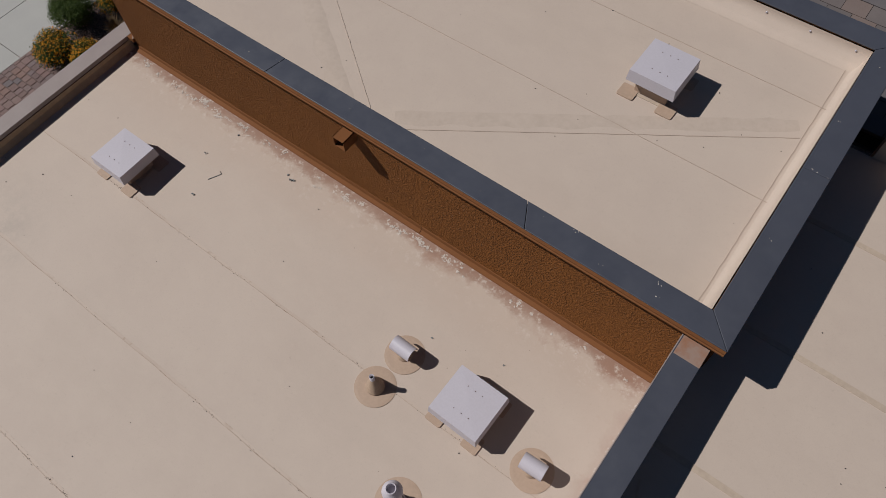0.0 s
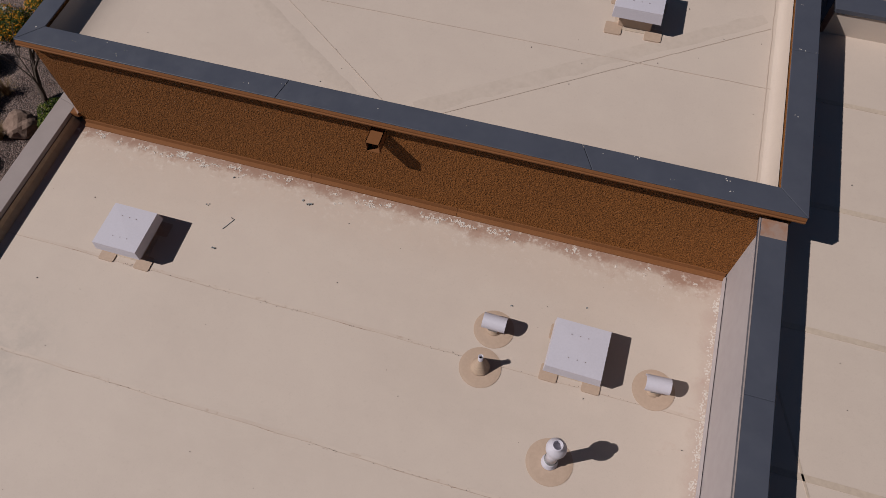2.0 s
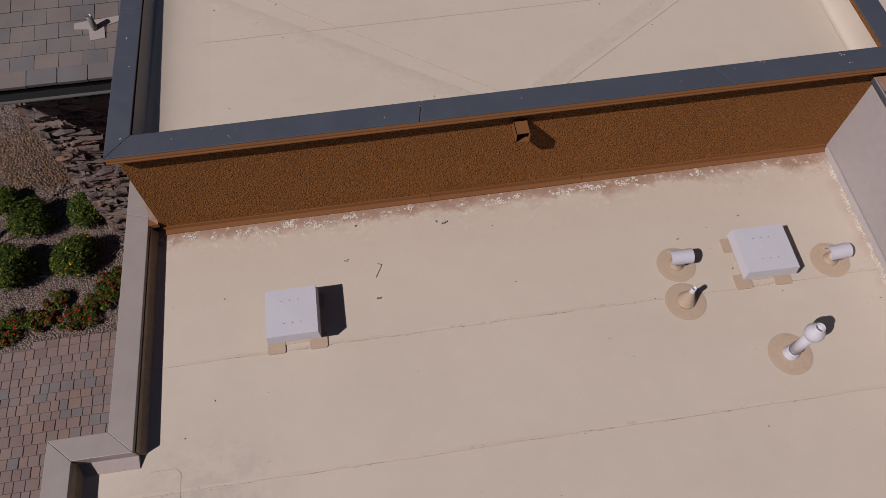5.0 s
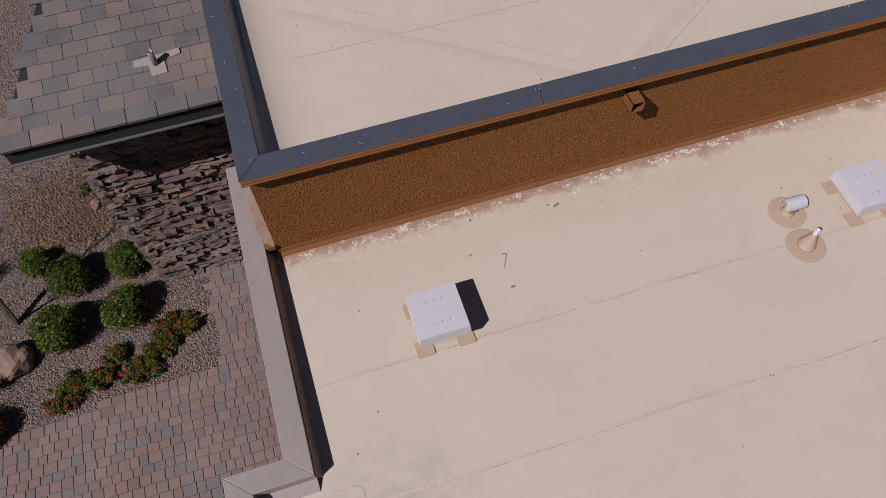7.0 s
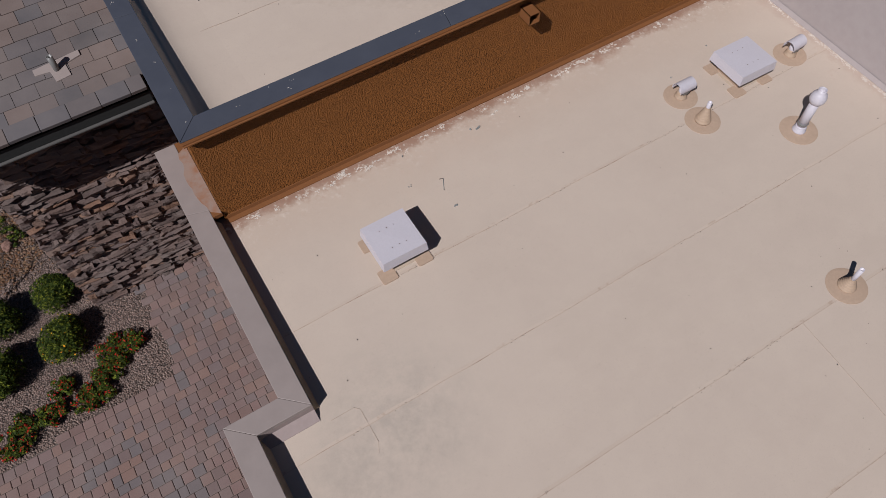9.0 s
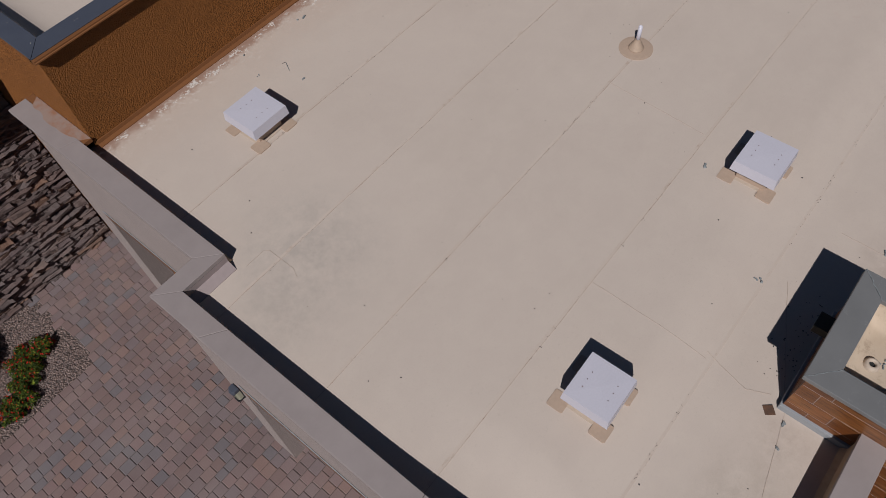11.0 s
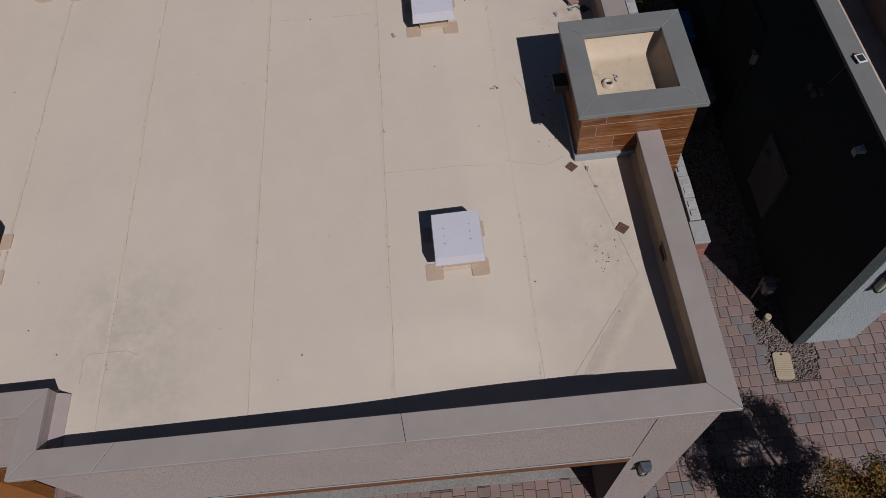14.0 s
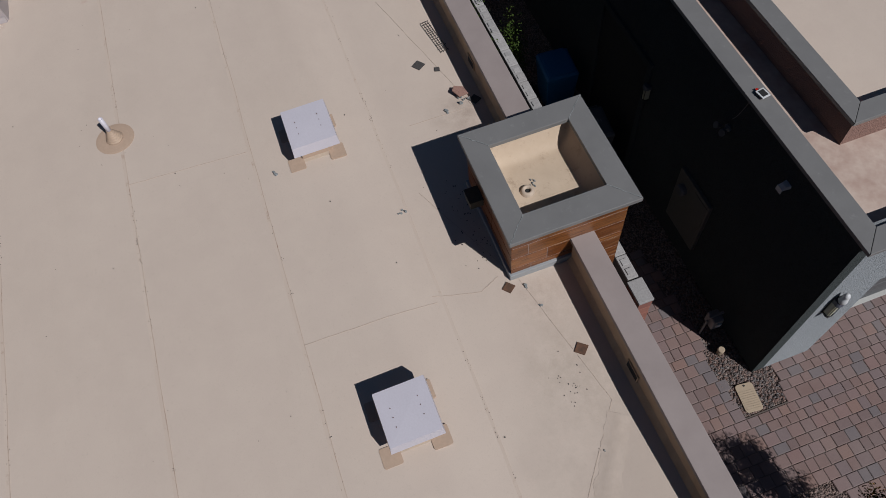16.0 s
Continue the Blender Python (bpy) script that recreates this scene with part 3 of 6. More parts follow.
# inner faces of the upper parapet, lined with membrane on a sloping cant
ix0, ix1, iy0, iy1 = X0 + 0.165, X1 - 0.2, Y0 + 0.2, Y1 - 0.2
lining = structure("parapet_lining", "cream membrane turned up the inside of the upper parapet", "parapet")
for a, b in (((ix0, iy0), (ix1, iy0)), ((ix1, iy0), (ix1, iy1)), ((ix1, iy1), (ix0, iy1)), ((ix0, iy1), (ix0, iy0))):
    d = Vector((b[0] - a[0], b[1] - a[1])).normalized()
    s = Vector((-d.y, d.x))
    bm = bmesh.new()
    side = d.y < -0.5
    prof = [(0.20, Z_UP - 0.001), (0.14, Z_UP + 0.010), (0.09, Z_UP + 0.04), (0.055, Z_UP + 0.09), (0.03, Z_UP + 0.16), (0.016, Z_UP + 0.22), (0.012, 6.25)]
    if side:
        prof = [(0.75, Z_UP - 0.001), (0.58, Z_UP + 0.003), (0.43, Z_UP + 0.012), (0.31, Z_UP + 0.028), (0.22, Z_UP + 0.052), (0.15, Z_UP + 0.085), (0.09, Z_UP + 0.13), (0.05, Z_UP + 0.18), (0.022, Z_UP + 0.225), (0.012, 6.25)]
    if d.y > 0.5:
        prof = [(o * 0.5 + 0.006, z) for o, z in prof]
    rings = []
    for p in (a, b):
        rings.append([bm.verts.new((p[0] + s.x * o, p[1] + s.y * o, z + upper(*p) - Z_UP if z < 6.1 else z)) for o, z in prof])
    for i in range(len(prof) - 1):
        bm.faces.new((rings[0][i], rings[1][i], rings[1][i + 1], rings[0][i + 1]))
    part("cant_strip", bm, MEMBRANE_PLAIN, lining, "", None, True)


def coping_run(parent, outer, inner, z1, mat, thick=0.05, splits=(), closed=True, lip=0.0, lipmat=None):
    """Mitred metal coping between an outer and an inner outline, in pieces with open joints."""
    n = len(outer)
    for i in range(n if closed else n - 1):
        j = (i + 1) % n
        cuts = [0.0] + list(splits[i] if i < len(splits) else ()) + [1.0]
        for a, b in zip(cuts, cuts[1:]):
            def at_o(t):
                return (outer[i][0] + (outer[j][0] - outer[i][0]) * t, outer[i][1] + (outer[j][1] - outer[i][1]) * t)

            def at_i(t):
                return (inner[i][0] + (inner[j][0] - inner[i][0]) * t, inner[i][1] + (inner[j][1] - inner[i][1]) * t)
            g = 0.0003
            quad = [at_o(a + g), at_o(b - g), at_i(b - g), at_i(a + g)]
            part("coping", prism(quad, z1 - thick, z1, 0.006), mat, parent)


# upper coping, with the brown fascia under its front edge
cap_up = structure("upper_coping", "slate-grey sheet-metal coping with white scratches and bird marks", "coping")
coping_run(cap_up, [(-7.295, 3.668), (1.125, 3.668), (1.125, 7.87), (-7.295, 7.87)], [(-7.055, 3.93), (0.86, 3.945), (0.855, 7.57), (-7.045, 7.57)], Z_CAP_UP, CAP_DARK, 0.016, ((0.37, 0.762), (0.5,), (0.35, 0.7), (0.5,)))
fascia = structure("fascia", "brown painted fascia trim under the coping", "trim")
for name, prof in (("fascia_board", [(3.664, 6.283), (3.654, 6.262), (3.654, 6.246), (3.644, 6.240), (3.644, 6.226), (3.78, 6.226), (3.78, 6.283)]), ("bead", [(3.682, 6.220), (3.680, 6.205), (3.686, 6.196), (3.78, 6.196), (3.78, 6.220)])):
    bm = bmesh.new()
    ends = [[bm.verts.new((x, y, z)) for y, z in prof] for x in (-7.285, 1.12)]
    for i in range(len(prof)):
        bm.faces.new((ends[0][i], ends[1][i], ends[1][(i + 1) % len(prof)], ends[0][(i + 1) % len(prof)]))
    bm.faces.new(ends[0][::-1])
    bm.faces.new(ends[1])
    bmesh.ops.recalc_face_normals(bm, faces=bm.faces)
    part(name, bm, TRIM_BROWN, fascia)
part("fascia_board", block(-7.285, -7.245, 3.722, 7.86, 6.195, 6.283, 0.006), TRIM_BROWN, fascia)
part("fascia_board", block(1.08, 1.12, 3.722, 7.86, 6.195, 6.283, 0.006), TRIM_BROWN, fascia)

# foot flashing of the brown wall, in overlapping lengths
flash = structure("wall_flashing", "brown painted metal flashing along the foot of the stucco wall", "flashing")
for x0, x1, dz in ((-7.2, -4.09, 0.0), (-4.085, -2.25, 0.007), (-2.245, 0.845, 0.0)):
    bm = bmesh.new()
    zf = low(0, 3.7)
    prof = [(3.775, zf + 0.082), (3.748, zf + 0.076 + dz), (3.738, zf + 0.03), (3.690, zf + 0.010 + dz), (3.690, zf - 0.01), (3.775, zf - 0.01)]
    ends = [[bm.verts.new((x, y, z)) for y, z in prof] for x in (x0, x1)]
    for i in range(len(prof)):
        bm.faces.new((ends[0][i], ends[1][i], ends[1][(i + 1) % len(prof)], ends[0][(i + 1) % len(prof)]))
    bm.faces.new(ends[0][::-1])
    bm.faces.new(ends[1])
    bmesh.ops.recalc_face_normals(bm, faces=bm.faces)
    part("flashing_length", bm, TRIM_BROWN, flash)

# ---- low parapets ----
cap_w = structure("west_coping", "taupe sheet-metal coping on the stepped garage parapet", "coping")
coping_run(cap_w, [(-7.60, 5.0), (-7.60, 1.375), (-8.18, 1.375), (-8.18, -5.125), (-5.1, -5.11)], [(-7.345, 5.0), (-7.345, 1.14), (-7.925, 1.14), (-7.92, -4.875), (-5.1, -4.860)], Z_CAP_LOW, CAP_TAUPE, 0.06, ((0.30,), (), (0.12, 0.55), ()), closed=False)
coping_run(cap_w, [(-3.9, -5.14), (7.0, -5.14)], [(-3.9, -4.86), (7.0, -4.86)], Z_CAP_LOW, CAP_TAUPE, 0.06, ((0.3, 0.6),), closed=False)
part("coping", block(-7.343, -7.232, 3.727, 5.0, Z_CAP_LOW - 0.06, Z_CAP_LOW - 0.002, 0.003), TRIM_BROWN, cap_w, "brown painted coping end")
rs = random.Random(2)
spray = [(-7.236, 3.73), (-7.236, 4.9)] + [(-7.30 - 0.09 * math.sin(k * 0.22) - rs.uniform(0, 0.04), 4.9 - 1.17 * k / 14) for k in range(1, 14)]
part("overspray", prism(spray, Z_CAP_LOW - 0.01, Z_CAP_LOW + 0.002), OVERSPRAY, cap_w, "brown paint overspray on the taupe coping")
line_w = structure("parapet_lining", "cream membrane turned up the inside of the low parapet", "parapet")


def lining_strip(parent, a, b, z1, mat, lean=0.03, foot=0.05, sgn=1, zf=low):
    d = Vector((b[0] - a[0], b[1] - a[1])).normalized()
    s = Vector((-d.y, d.x)) * sgn
    bm = bmesh.new()
    rings = []
    n = max(2, int(math.dist(a, b) / 0.15))
    for p in [(a[0] + (b[0] - a[0]) * k / n, a[1] + (b[1] - a[1]) * k / n) for k in range(n + 1)]:
        zb = zf(*p)
        prof = [(0, zb - 0.05), (foot, zb - 0.02), (foot, zb + 0.006), (lean, zb + 0.07), (lean, z1), (0, z1)]
        rings.append([bm.verts.new((p[0] + s.x * o, p[1] + s.y * o, z)) for o, z in prof])
    m = len(rings[0])
    for p, q in zip(rings, rings[1:]):
        for i in range(m):
            bm.faces.new((p[i], q[i], q[(i + 1) % m], p[(i + 1) % m]))
    bm.faces.new(rings[0])
    bm.faces.new(rings[-1][::-1])
    bmesh.ops.recalc_face_normals(bm, faces=bm.faces)
    return part("upturn", bm, mat, parent)


lining_strip(line_w, (-7.34, 1.16), (-7.34, 3.74), 4.905, LINING_BOUNCE, 0.004, 0.05, -1)
lining_strip(line_w, (-7.945, 1.155), (-7.345, 1.155), 4.905, COVE, 0.012, 0.12, -1)
lining_strip(line_w, (-7.95, -4.9), (-7.95, 1.15), 4.905, LINING_BOUNCE, 0.022, 0.065, -1)
lining_strip(line_w, (-7.94, -4.9), (-5.13, -4.9), 4.905, LINING_BOUNCE, 0.012, 0.06, 1)
lining_strip(line_w, (-3.9, -4.9), (6.9, -4.9), 4.905, LINING_BOUNCE, 0.012, 0.06, 1)
# scuppers of the south parapet, uncut: a flat near-black block paints their shade
for x in (-6.46, -2.3):
    sc = thing("scupper", "square drain opening in the parapet foot, its shade painted as a flat dark block", "scupper", kind="structure")
    part("opening", block(x - 0.09, x + 0.09, -4.887, -4.876, low(x, -4.9) - 0.01, low(x, -4.9) + 0.17, 0.0), PAINTED_DARK, sc)
    bm = bmesh.new()
    z0 = low(x, -4.9) + 0.01
    for r in (rect(x - 0.10, x - 0.09, -4.89, -4.872), rect(x + 0.09, x + 0.10, -4.89, -4.872)):
        prism(r, z0, z0 + 0.16, 0, bm)
    prism(rect(x - 0.10, x + 0.10, -4.89, -4.872), z0 + 0.16, z0 + 0.17, 0, bm)
    part("frame", bm, LINING_BOUNCE, sc)

# ---- higher east block ----
wall_box("wall_east_inner", "light grey stucco face of the high parapet", 0.86, 1.0, 0.5, 3.78, 4.55, 6.04, FACE_GREY)
wall_box("wall_east_south", "light grey stucco end of the higher roof block", 1.0, 7.0, 0.5, 0.64, 4.55, 6.04, FACE_GREY)
roof_east = tagged(part("roof_east", block(1.0, 12.0, 0.64, 6.9, 5.2, Z_EAST), MEMBRANE_PLAIN), "cream membrane roof of the east wing", "roof", kind="structure")
for y in (5.8, 4.35, 2.9, 1.5):
    part("lap_seam", ribbon([(1.02 + i * 0.4, y + 0.006 * math.sin(i)) for i in range(20)], 0.06, lambda x, y: Z_EAST, 0.004), LAP, roof_east)
part("lap_seam", ribbon([(1.1, 2.55), (1.75, 0.66)], 0.02, lambda x, y: Z_EAST, 0.004), LAP, roof_east)
wall_box("wall_east_north", "cream parapet at the far side of the east wing", 1.42, 12.0, 6.9, 7.12, 4.4, 5.95, MEMBRANE_PLAIN)
cap_e = structure("east_coping", "slate-grey sheet-metal coping, brown paint run over its end", "coping")
coping_run(cap_e, [(1.02, 0.44), (1.02, 3.71)], [(0.76, 0.44), (0.76, 3.71)], Z_CAP_EAST, CAP_DARK, 0.07, ((0.45,),), closed=False)
coping_run(cap_e, [(1.03, 0.44), (7.0, 0.44)], [(1.03, 0.70), (7.0, 0.70)], Z_CAP_EAST, CAP_DARK, 0.07, (), closed=False)
coping_run(cap_e, [(1.40, 7.16), (12.0, 7.16)], [(1.40, 6.88), (12.0, 6.88)], 6.0, CAP_DARK, 0.06, ((0.1,),), closed=False)
part("edge_strip", block(0.756, 0.766, 0.44, 3.71, Z_CAP_EAST - 0.01, Z_CAP_EAST + 0.003, 0.002), CAP_TAUPE, cap_e, "pale bare edge of the coping")
part("paint_run", block(0.775, 1.018, 3.50, 3.705, Z_CAP_EAST - 0.003, Z_CAP_EAST + 0.003, 0.002), OVERSPRAY, cap_e, "brown overspray on the coping")
lining_strip(line_w, (0.86, 0.52), (0.86, 3.72), 4.80, FACE_GREY, 0.012, 0.03, 1)

# ---- roof vents ----
def vent_box(x, y, top_h, zf, turn=0.0, w=0.535, d=0.535, shift=0.0, label="white painted sheet-metal box vent on a flashed roof curb"):
    """A square sheet-metal hood with a short skirt, standing on a narrower curb."""
    z = zf(x, y)
    v = thing("box_vent", label, "roof vent", pose(x, y, z, 0, 0, turn), "box vents")
    a, b = w / 2, d / 2
    skirt = 0.14
    bm = bmesh.new()
    o = [(-a - 0.012, -b - 0.012), (a + 0.012, -b - 0.012), (a + 0.012, b + 0.012), (-a - 0.012, b + 0.012)]
    t = [(-a, -b), (a, -b), (a, b), (-a, b)]
    lo = [bm.verts.new((*p, top_h - skirt)) for p in o]
    hi = [bm.verts.new((*p, top_h - 0.003)) for p in t]
    mid = bm.verts.new((0, 0, top_h + 0.002))
    inn = [bm.verts.new((p[0] * 0.975, p[1] * 0.975, top_h - skirt)) for p in t]
    inh = [bm.verts.new((p[0] * 0.975, p[1] * 0.975, top_h - 0.02)) for p in t]
    for i in range(4):
        j = (i + 1) % 4
        bm.faces.new((lo[i], lo[j], hi[j], hi[i]))
        bm.faces.new((hi[i], hi[j], mid))
        bm.faces.new((inn[j], inn[i], inh[i], inh[j]))
        bm.faces.new((lo[j], lo[i], inn[i], inn[j]))
    bm.faces.new(inh)
    bmesh.ops.recalc_face_normals(bm, faces=bm.faces)
    hood = part("hood", bm, VENT_WHITE, v)
    part("curb", prism(rect(-0.185, 0.185, -0.185 + shift * 0.5, 0.185), -0.03, top_h - 0.09, 0.008), PATCH, v, "tan coated curb under the hood")
    part("base_flange", prism(rect(-0.23, 0.23, -0.23 + shift, 0.23 + shift), -0.02, 0.006, 0.002), LAP, v)
    for sx in (-1, 1):
        for sy in (-1, 1):
            cx, cy = sx * 0.225, sy * 0.235 + shift
            pw, ph = 0.095, 0.09
            pts = []
            for k in range(4):
                qx, qy = ((1, 1), (-1, 1), (-1, -1), (1, -1))[k]
                for s in range(4):
                    ang = math.radians(90 * k + 30 * s)
                    pts.append((cx + qx * (pw - 0.02) + 0.02 * math.cos(ang), cy + qy * (ph - 0.02) + 0.02 * math.sin(ang)))
            part("corner_patch", prism(pts, -0.01, 0.011, 0.0), PATCH, v, "tan rounded reinforcing patch")
    for sy in (-1, 1):
        for sx in (-0.09, 0.0, 0.085):
            part("screw", lathe([(0.005, 0.0), (0.005, 0.003), (0.003, 0.004)], 8), RUST, hood, "", pose(sx - 0.01 * sy, sy * 0.13, top_h))
    return v


vent_box(-5.75, 2.352, 0.325, low)
vent_box(-0.56, 2.352, 0.31, low, -1.0, 0.57, 0.545)
vent_box(-6.178, -2.83, 0.345, low, 1.0, 0.51, 0.48, 0.035)
vent_box(-2.728, -2.81, 0.335, low, 0.5, 0.56, 0.5, 0.03)
vent_box(-0.785, 6.09, 0.345, upper, 0.0, 0.52, 0.53)


def flange(parent, r=0.2):
    part("flange", lathe([(r, -0.01), (r, 0.005), (r * 0.86, 0.008), (0.05, 0.012)], 36), PATCH, parent, "tan round coated flange", smooth=False)


def t_vent(x, y, turn):
    """A short pipe with a horizontal round hood."""
    v = thing("hooded_pipe_vent", "white painted half-round hooded pipe vent on a tan flange", "roof vent", pose(x, y, low(x, y), 0, 0, turn), "hooded pipe vents")
    flange(v, 0.22)
    part("boot", lathe([(0.085, 0.0), (0.08, 0.03), (0.068, 0.035), (0.072, 0.05), (0.062, 0.055), (0.066, 0.075), (0.058, 0.10)], 20), RUBBER, v, "", None, True)
    part("pipe", lathe([(0.05, 0.02), (0.05, 0.2)], 20), VENT_WHITE, v, "", None, True)
    bm = bmesh.new()
    L, R = 0.125, 0.084
    arcs = []
    for r in (R, R - 0.006):
        for s in (-1, 1):
            sh = -0.02 if s < 0 else 0.02
            arcs.append([bm.verts.new((s * L + sh * math.cos(a) * 0.0, r * math.cos(a), 0.185 + r * math.sin(a) * 1.02)) for a in [math.radians(-14 + 208 * k / 20) for k in range(21)]])
    o0, o1, i0, i1 = arcs
    for k in range(20):
        bm.faces.new((o0[k], o0[k + 1], o1[k + 1], o1[k]))
        bm.faces.new((i0[k + 1], i0[k], i1[k], i1[k + 1]))
        bm.faces.new((o0[k + 1], o0[k], i0[k], i0[k + 1]))
        bm.faces.new((o1[k], o1[k + 1], i1[k + 1], i1[k]))
    for k in (0, 20):
        bm.faces.new((o0[k], o1[k], i1[k], i0[k]))
    bmesh.ops.recalc_face_normals(bm, faces=bm.faces)
    part("hood", bm, VENT_WHITE, v)
    part("bracket", block(-0.05, 0.05, -0.07, -0.062, 0.10, 0.17, 0.002), CAP_GREY, v)
    return v


t_vent(-1.462, 2.44, -1.0)
t_vent(0.285, 2.245, 3.0)


def boot_vent(x, y, white, step, tip):
    """A stepped rubber boot with a thin open pipe."""
    v = thing("pipe_vent", "thin %s pipe vent in a stepped tan rubber boot" % ("white" if white else "pale"), "roof vent", pose(x, y, low(x, y)), "boot pipe vents")
    flange(v, 0.225)
    prof, r = [], 0.10
    for k in range(6):
        prof += [(r, 0.008 + k * step), (r + 0.002, 0.004 + (k + 0.7) * step), (r - 0.010, 0.008 + (k + 0.95) * step)]
        r -= 0.0125
    part("boot", lathe(prof, 24), RUBBER, v, "stepped tan rubber boot", None, True)
    pipe = part("pipe", lathe([(0.027, 0.1), (0.027, tip), (0.022, tip), (0.022, 0.2)], 16), VENT_WHITE, v, "", None, True)
    part("bore", lathe([(0.0215, 0.2), (0.0215, 0.27)], 16), PAINTED_DARK, pipe)
    part("clamp", lathe([(0.034, 6 * step), (0.034, 6 * step + 0.012), (0.028, 6 * step + 0.014)], 16), RUBBER, v)
    return v


boot_vent(-1.495, 1.985, False, 0.038, 0.33)
boot_vent(-1.765, -0.625, True, 0.024, 0.36)
boot_vent(1.5, -1.25, True, 0.024, 0.36)

globe = thing("globe_vent", "white painted pipe vent with a round bulb head", "roof vent", pose(-0.585, 1.235, low(0, 1.2)))
flange(globe, 0.235)
part("boot", lathe([(0.085, 0.0), (0.082, 0.03), (0.07, 0.04), (0.075, 0.06), (0.064, 0.065), (0.07, 0.085), (0.062, 0.10)], 24), VENT_WHITE, globe, "", None, True)
part("pipe", lathe([(0.058, 0.06), (0.058, 0.58)], 24), VENT_WHITE, globe, "", None, True)
part("collar", lathe([(0.066, 0.13), (0.068, 0.15), (0.06, 0.155)], 24), CAP_GREY, globe)
part("bulb", lathe([(0.055, 0.49), (0.078, 0.51), (0.095, 0.55), (0.098, 0.585), (0.088, 0.625), (0.066, 0.66), (0.052, 0.675), (0.05, 0.71), (0.044, 0.71), (0.04, 0.70), (0.04, 0.62)], 28), VENT_WHITE, globe, "", None, True)
part("bore", lathe([(0.0395, 0.60), (0.0395, 0.625)], 20), VENT_WHITE, globe)

# scupper spout on the brown wall
spout = thing("scupper_spout", "brown painted square sheet-metal drain spout on the stucco wall", "scupper")
bm = bmesh.new()
for r in (rect(-3.185, -3.178, 3.56, 3.79), rect(-3.042, -3.035, 3.56, 3.79)):
    prism(r, 5.90, 6.045, 0, bm)
prism(rect(-3.185, -3.035, 3.56, 3.79), 6.038, 6.045, 0, bm)
prism(rect(-3.185, -3.035, 3.56, 3.79), 5.90, 5.907, 0, bm)
bmesh.ops.recalc_face_normals(bm, faces=bm.faces)
part("sleeve", bm, TRIM_BROWN, spout)
part("throat", block(-3.177, -3.043, 3.74, 3.755, 5.908, 6.037), PAINTED_DARK, spout)

# ---- clad chimney-like box ----
CX0, CX1, CY0, CY1 = -5.11, -3.90, -5.43, -4.25
tower = thing("chimney_box", "square roof box clad in wood-look planks with a grey metal coping", "chimney")
bm = bmesh.new()
for r in (rect(CX0, CX1, CY0, CY0 + 0.12), rect(CX0, CX1, CY1 - 0.12, CY1), rect(CX0, CX0 + 0.12, CY0 + 0.12, CY1 - 0.12), rect(CX1 - 0.12, CX1, CY0 + 0.12, CY1 - 0.12)):
    prism(r, 0.0 if r[0][1] < -5.0 else 4.5, 5.36, 0, bm)
bmesh.ops.recalc_face_normals(bm, faces=bm.faces)
part("core", bm, COVE, tower, "pale jointing behind the planks")
random.seed(4)


def planks(parent, face, u0, u1, z0, z1):
    """Plank tiles on one face: face gives the axis, the plane and the outward sign."""
    axis, plane, out = face
    z = z1
    while z > z0 + 0.02:
        zb = max(z0, z - 0.198)
        u = u0 - random.uniform(0.1, 0.8)
        while u < u1:
            a, b = max(u, u0), min(u + 1.2, u1)
            if b - a > 0.03:
                t = (plane, plane + out * 0.004)
                lo_, hi_ = min(t), max(t)
                if axis == "x":
                    bm = block(lo_, hi_, a + 0.004, b - 0.004, zb + 0.005, z - 0.005, 0.001)
                else:
                    bm = block(a + 0.004, b - 0.004, lo_, hi_, zb + 0.005, z - 0.005, 0.001)
                part("plank", bm, WOOD, parent)
            u += 1.2
        z -= 0.2


planks(tower, ("x", CX0, -1), CY0 - 0.014, CY1 + 0.014, 4.67, 5.355)
planks(tower, ("x", CX0, -1), CY0 - 0.014, -5.15, 2.6, 4.67)
planks(tower, ("y", CY1, 1), CX0, CX1, 4.67, 5.355)
planks(tower, ("y", CY0, -1), CX0, CX1, 2.6, 5.355)
planks(tower, ("x", CX1, 1), CY0, CY1, 4.67, 5.355)
coping_run(tower, [(-5.195, -5.515), (-3.83, -5.515), (-3.83, -4.185), (-5.195, -4.185)], [(-4.93, -5.275), (-4.075, -5.275), (-4.075, -4.425), (-4.93, -4.425)], Z_CHIM, CAP_GREY, 0.055)
for a, b in (((-5.195, -5.515), (-4.93, -5.275)), ((-3.83, -5.515), (-4.075, -5.275)), ((-3.83, -4.185), (-4.075, -4.425)), ((-5.195, -4.185), (-4.93, -4.425))):
    pts = [(a[0] + (b[0] - a[0]) * k / 8 + random.uniform(-.006, .006), a[1] + (b[1] - a[1]) * k / 8 + random.uniform(-.006, .006)) for k in range(9)]
    part("sealant", ribbon(pts, 0.006, lambda x, y: Z_CHIM, 0.003), DEBRIS, tower, "lumpy grey mitre sealant")
for r in (rect(CX0 - 0.045, CX1 + 0.045, CY0 - 0.045, CY0), rect(CX0 - 0.045, CX1 + 0.045, CY1, CY1 + 0.03), rect(CX0 - 0.045, CX0, CY0, CY1), rect(CX1, CX1 + 0.045, CY0, CY1)):
    part("drip_flange", prism(r, 5.345, 5.366), CAP_GREY, tower)
part("foot_flashing", block(CX0 - 0.03, CX1 + 0.03, -5.04, CY1 + 0.03, 4.50, 4.665, 0.006), GALV, tower, "pale metal foot flashing")
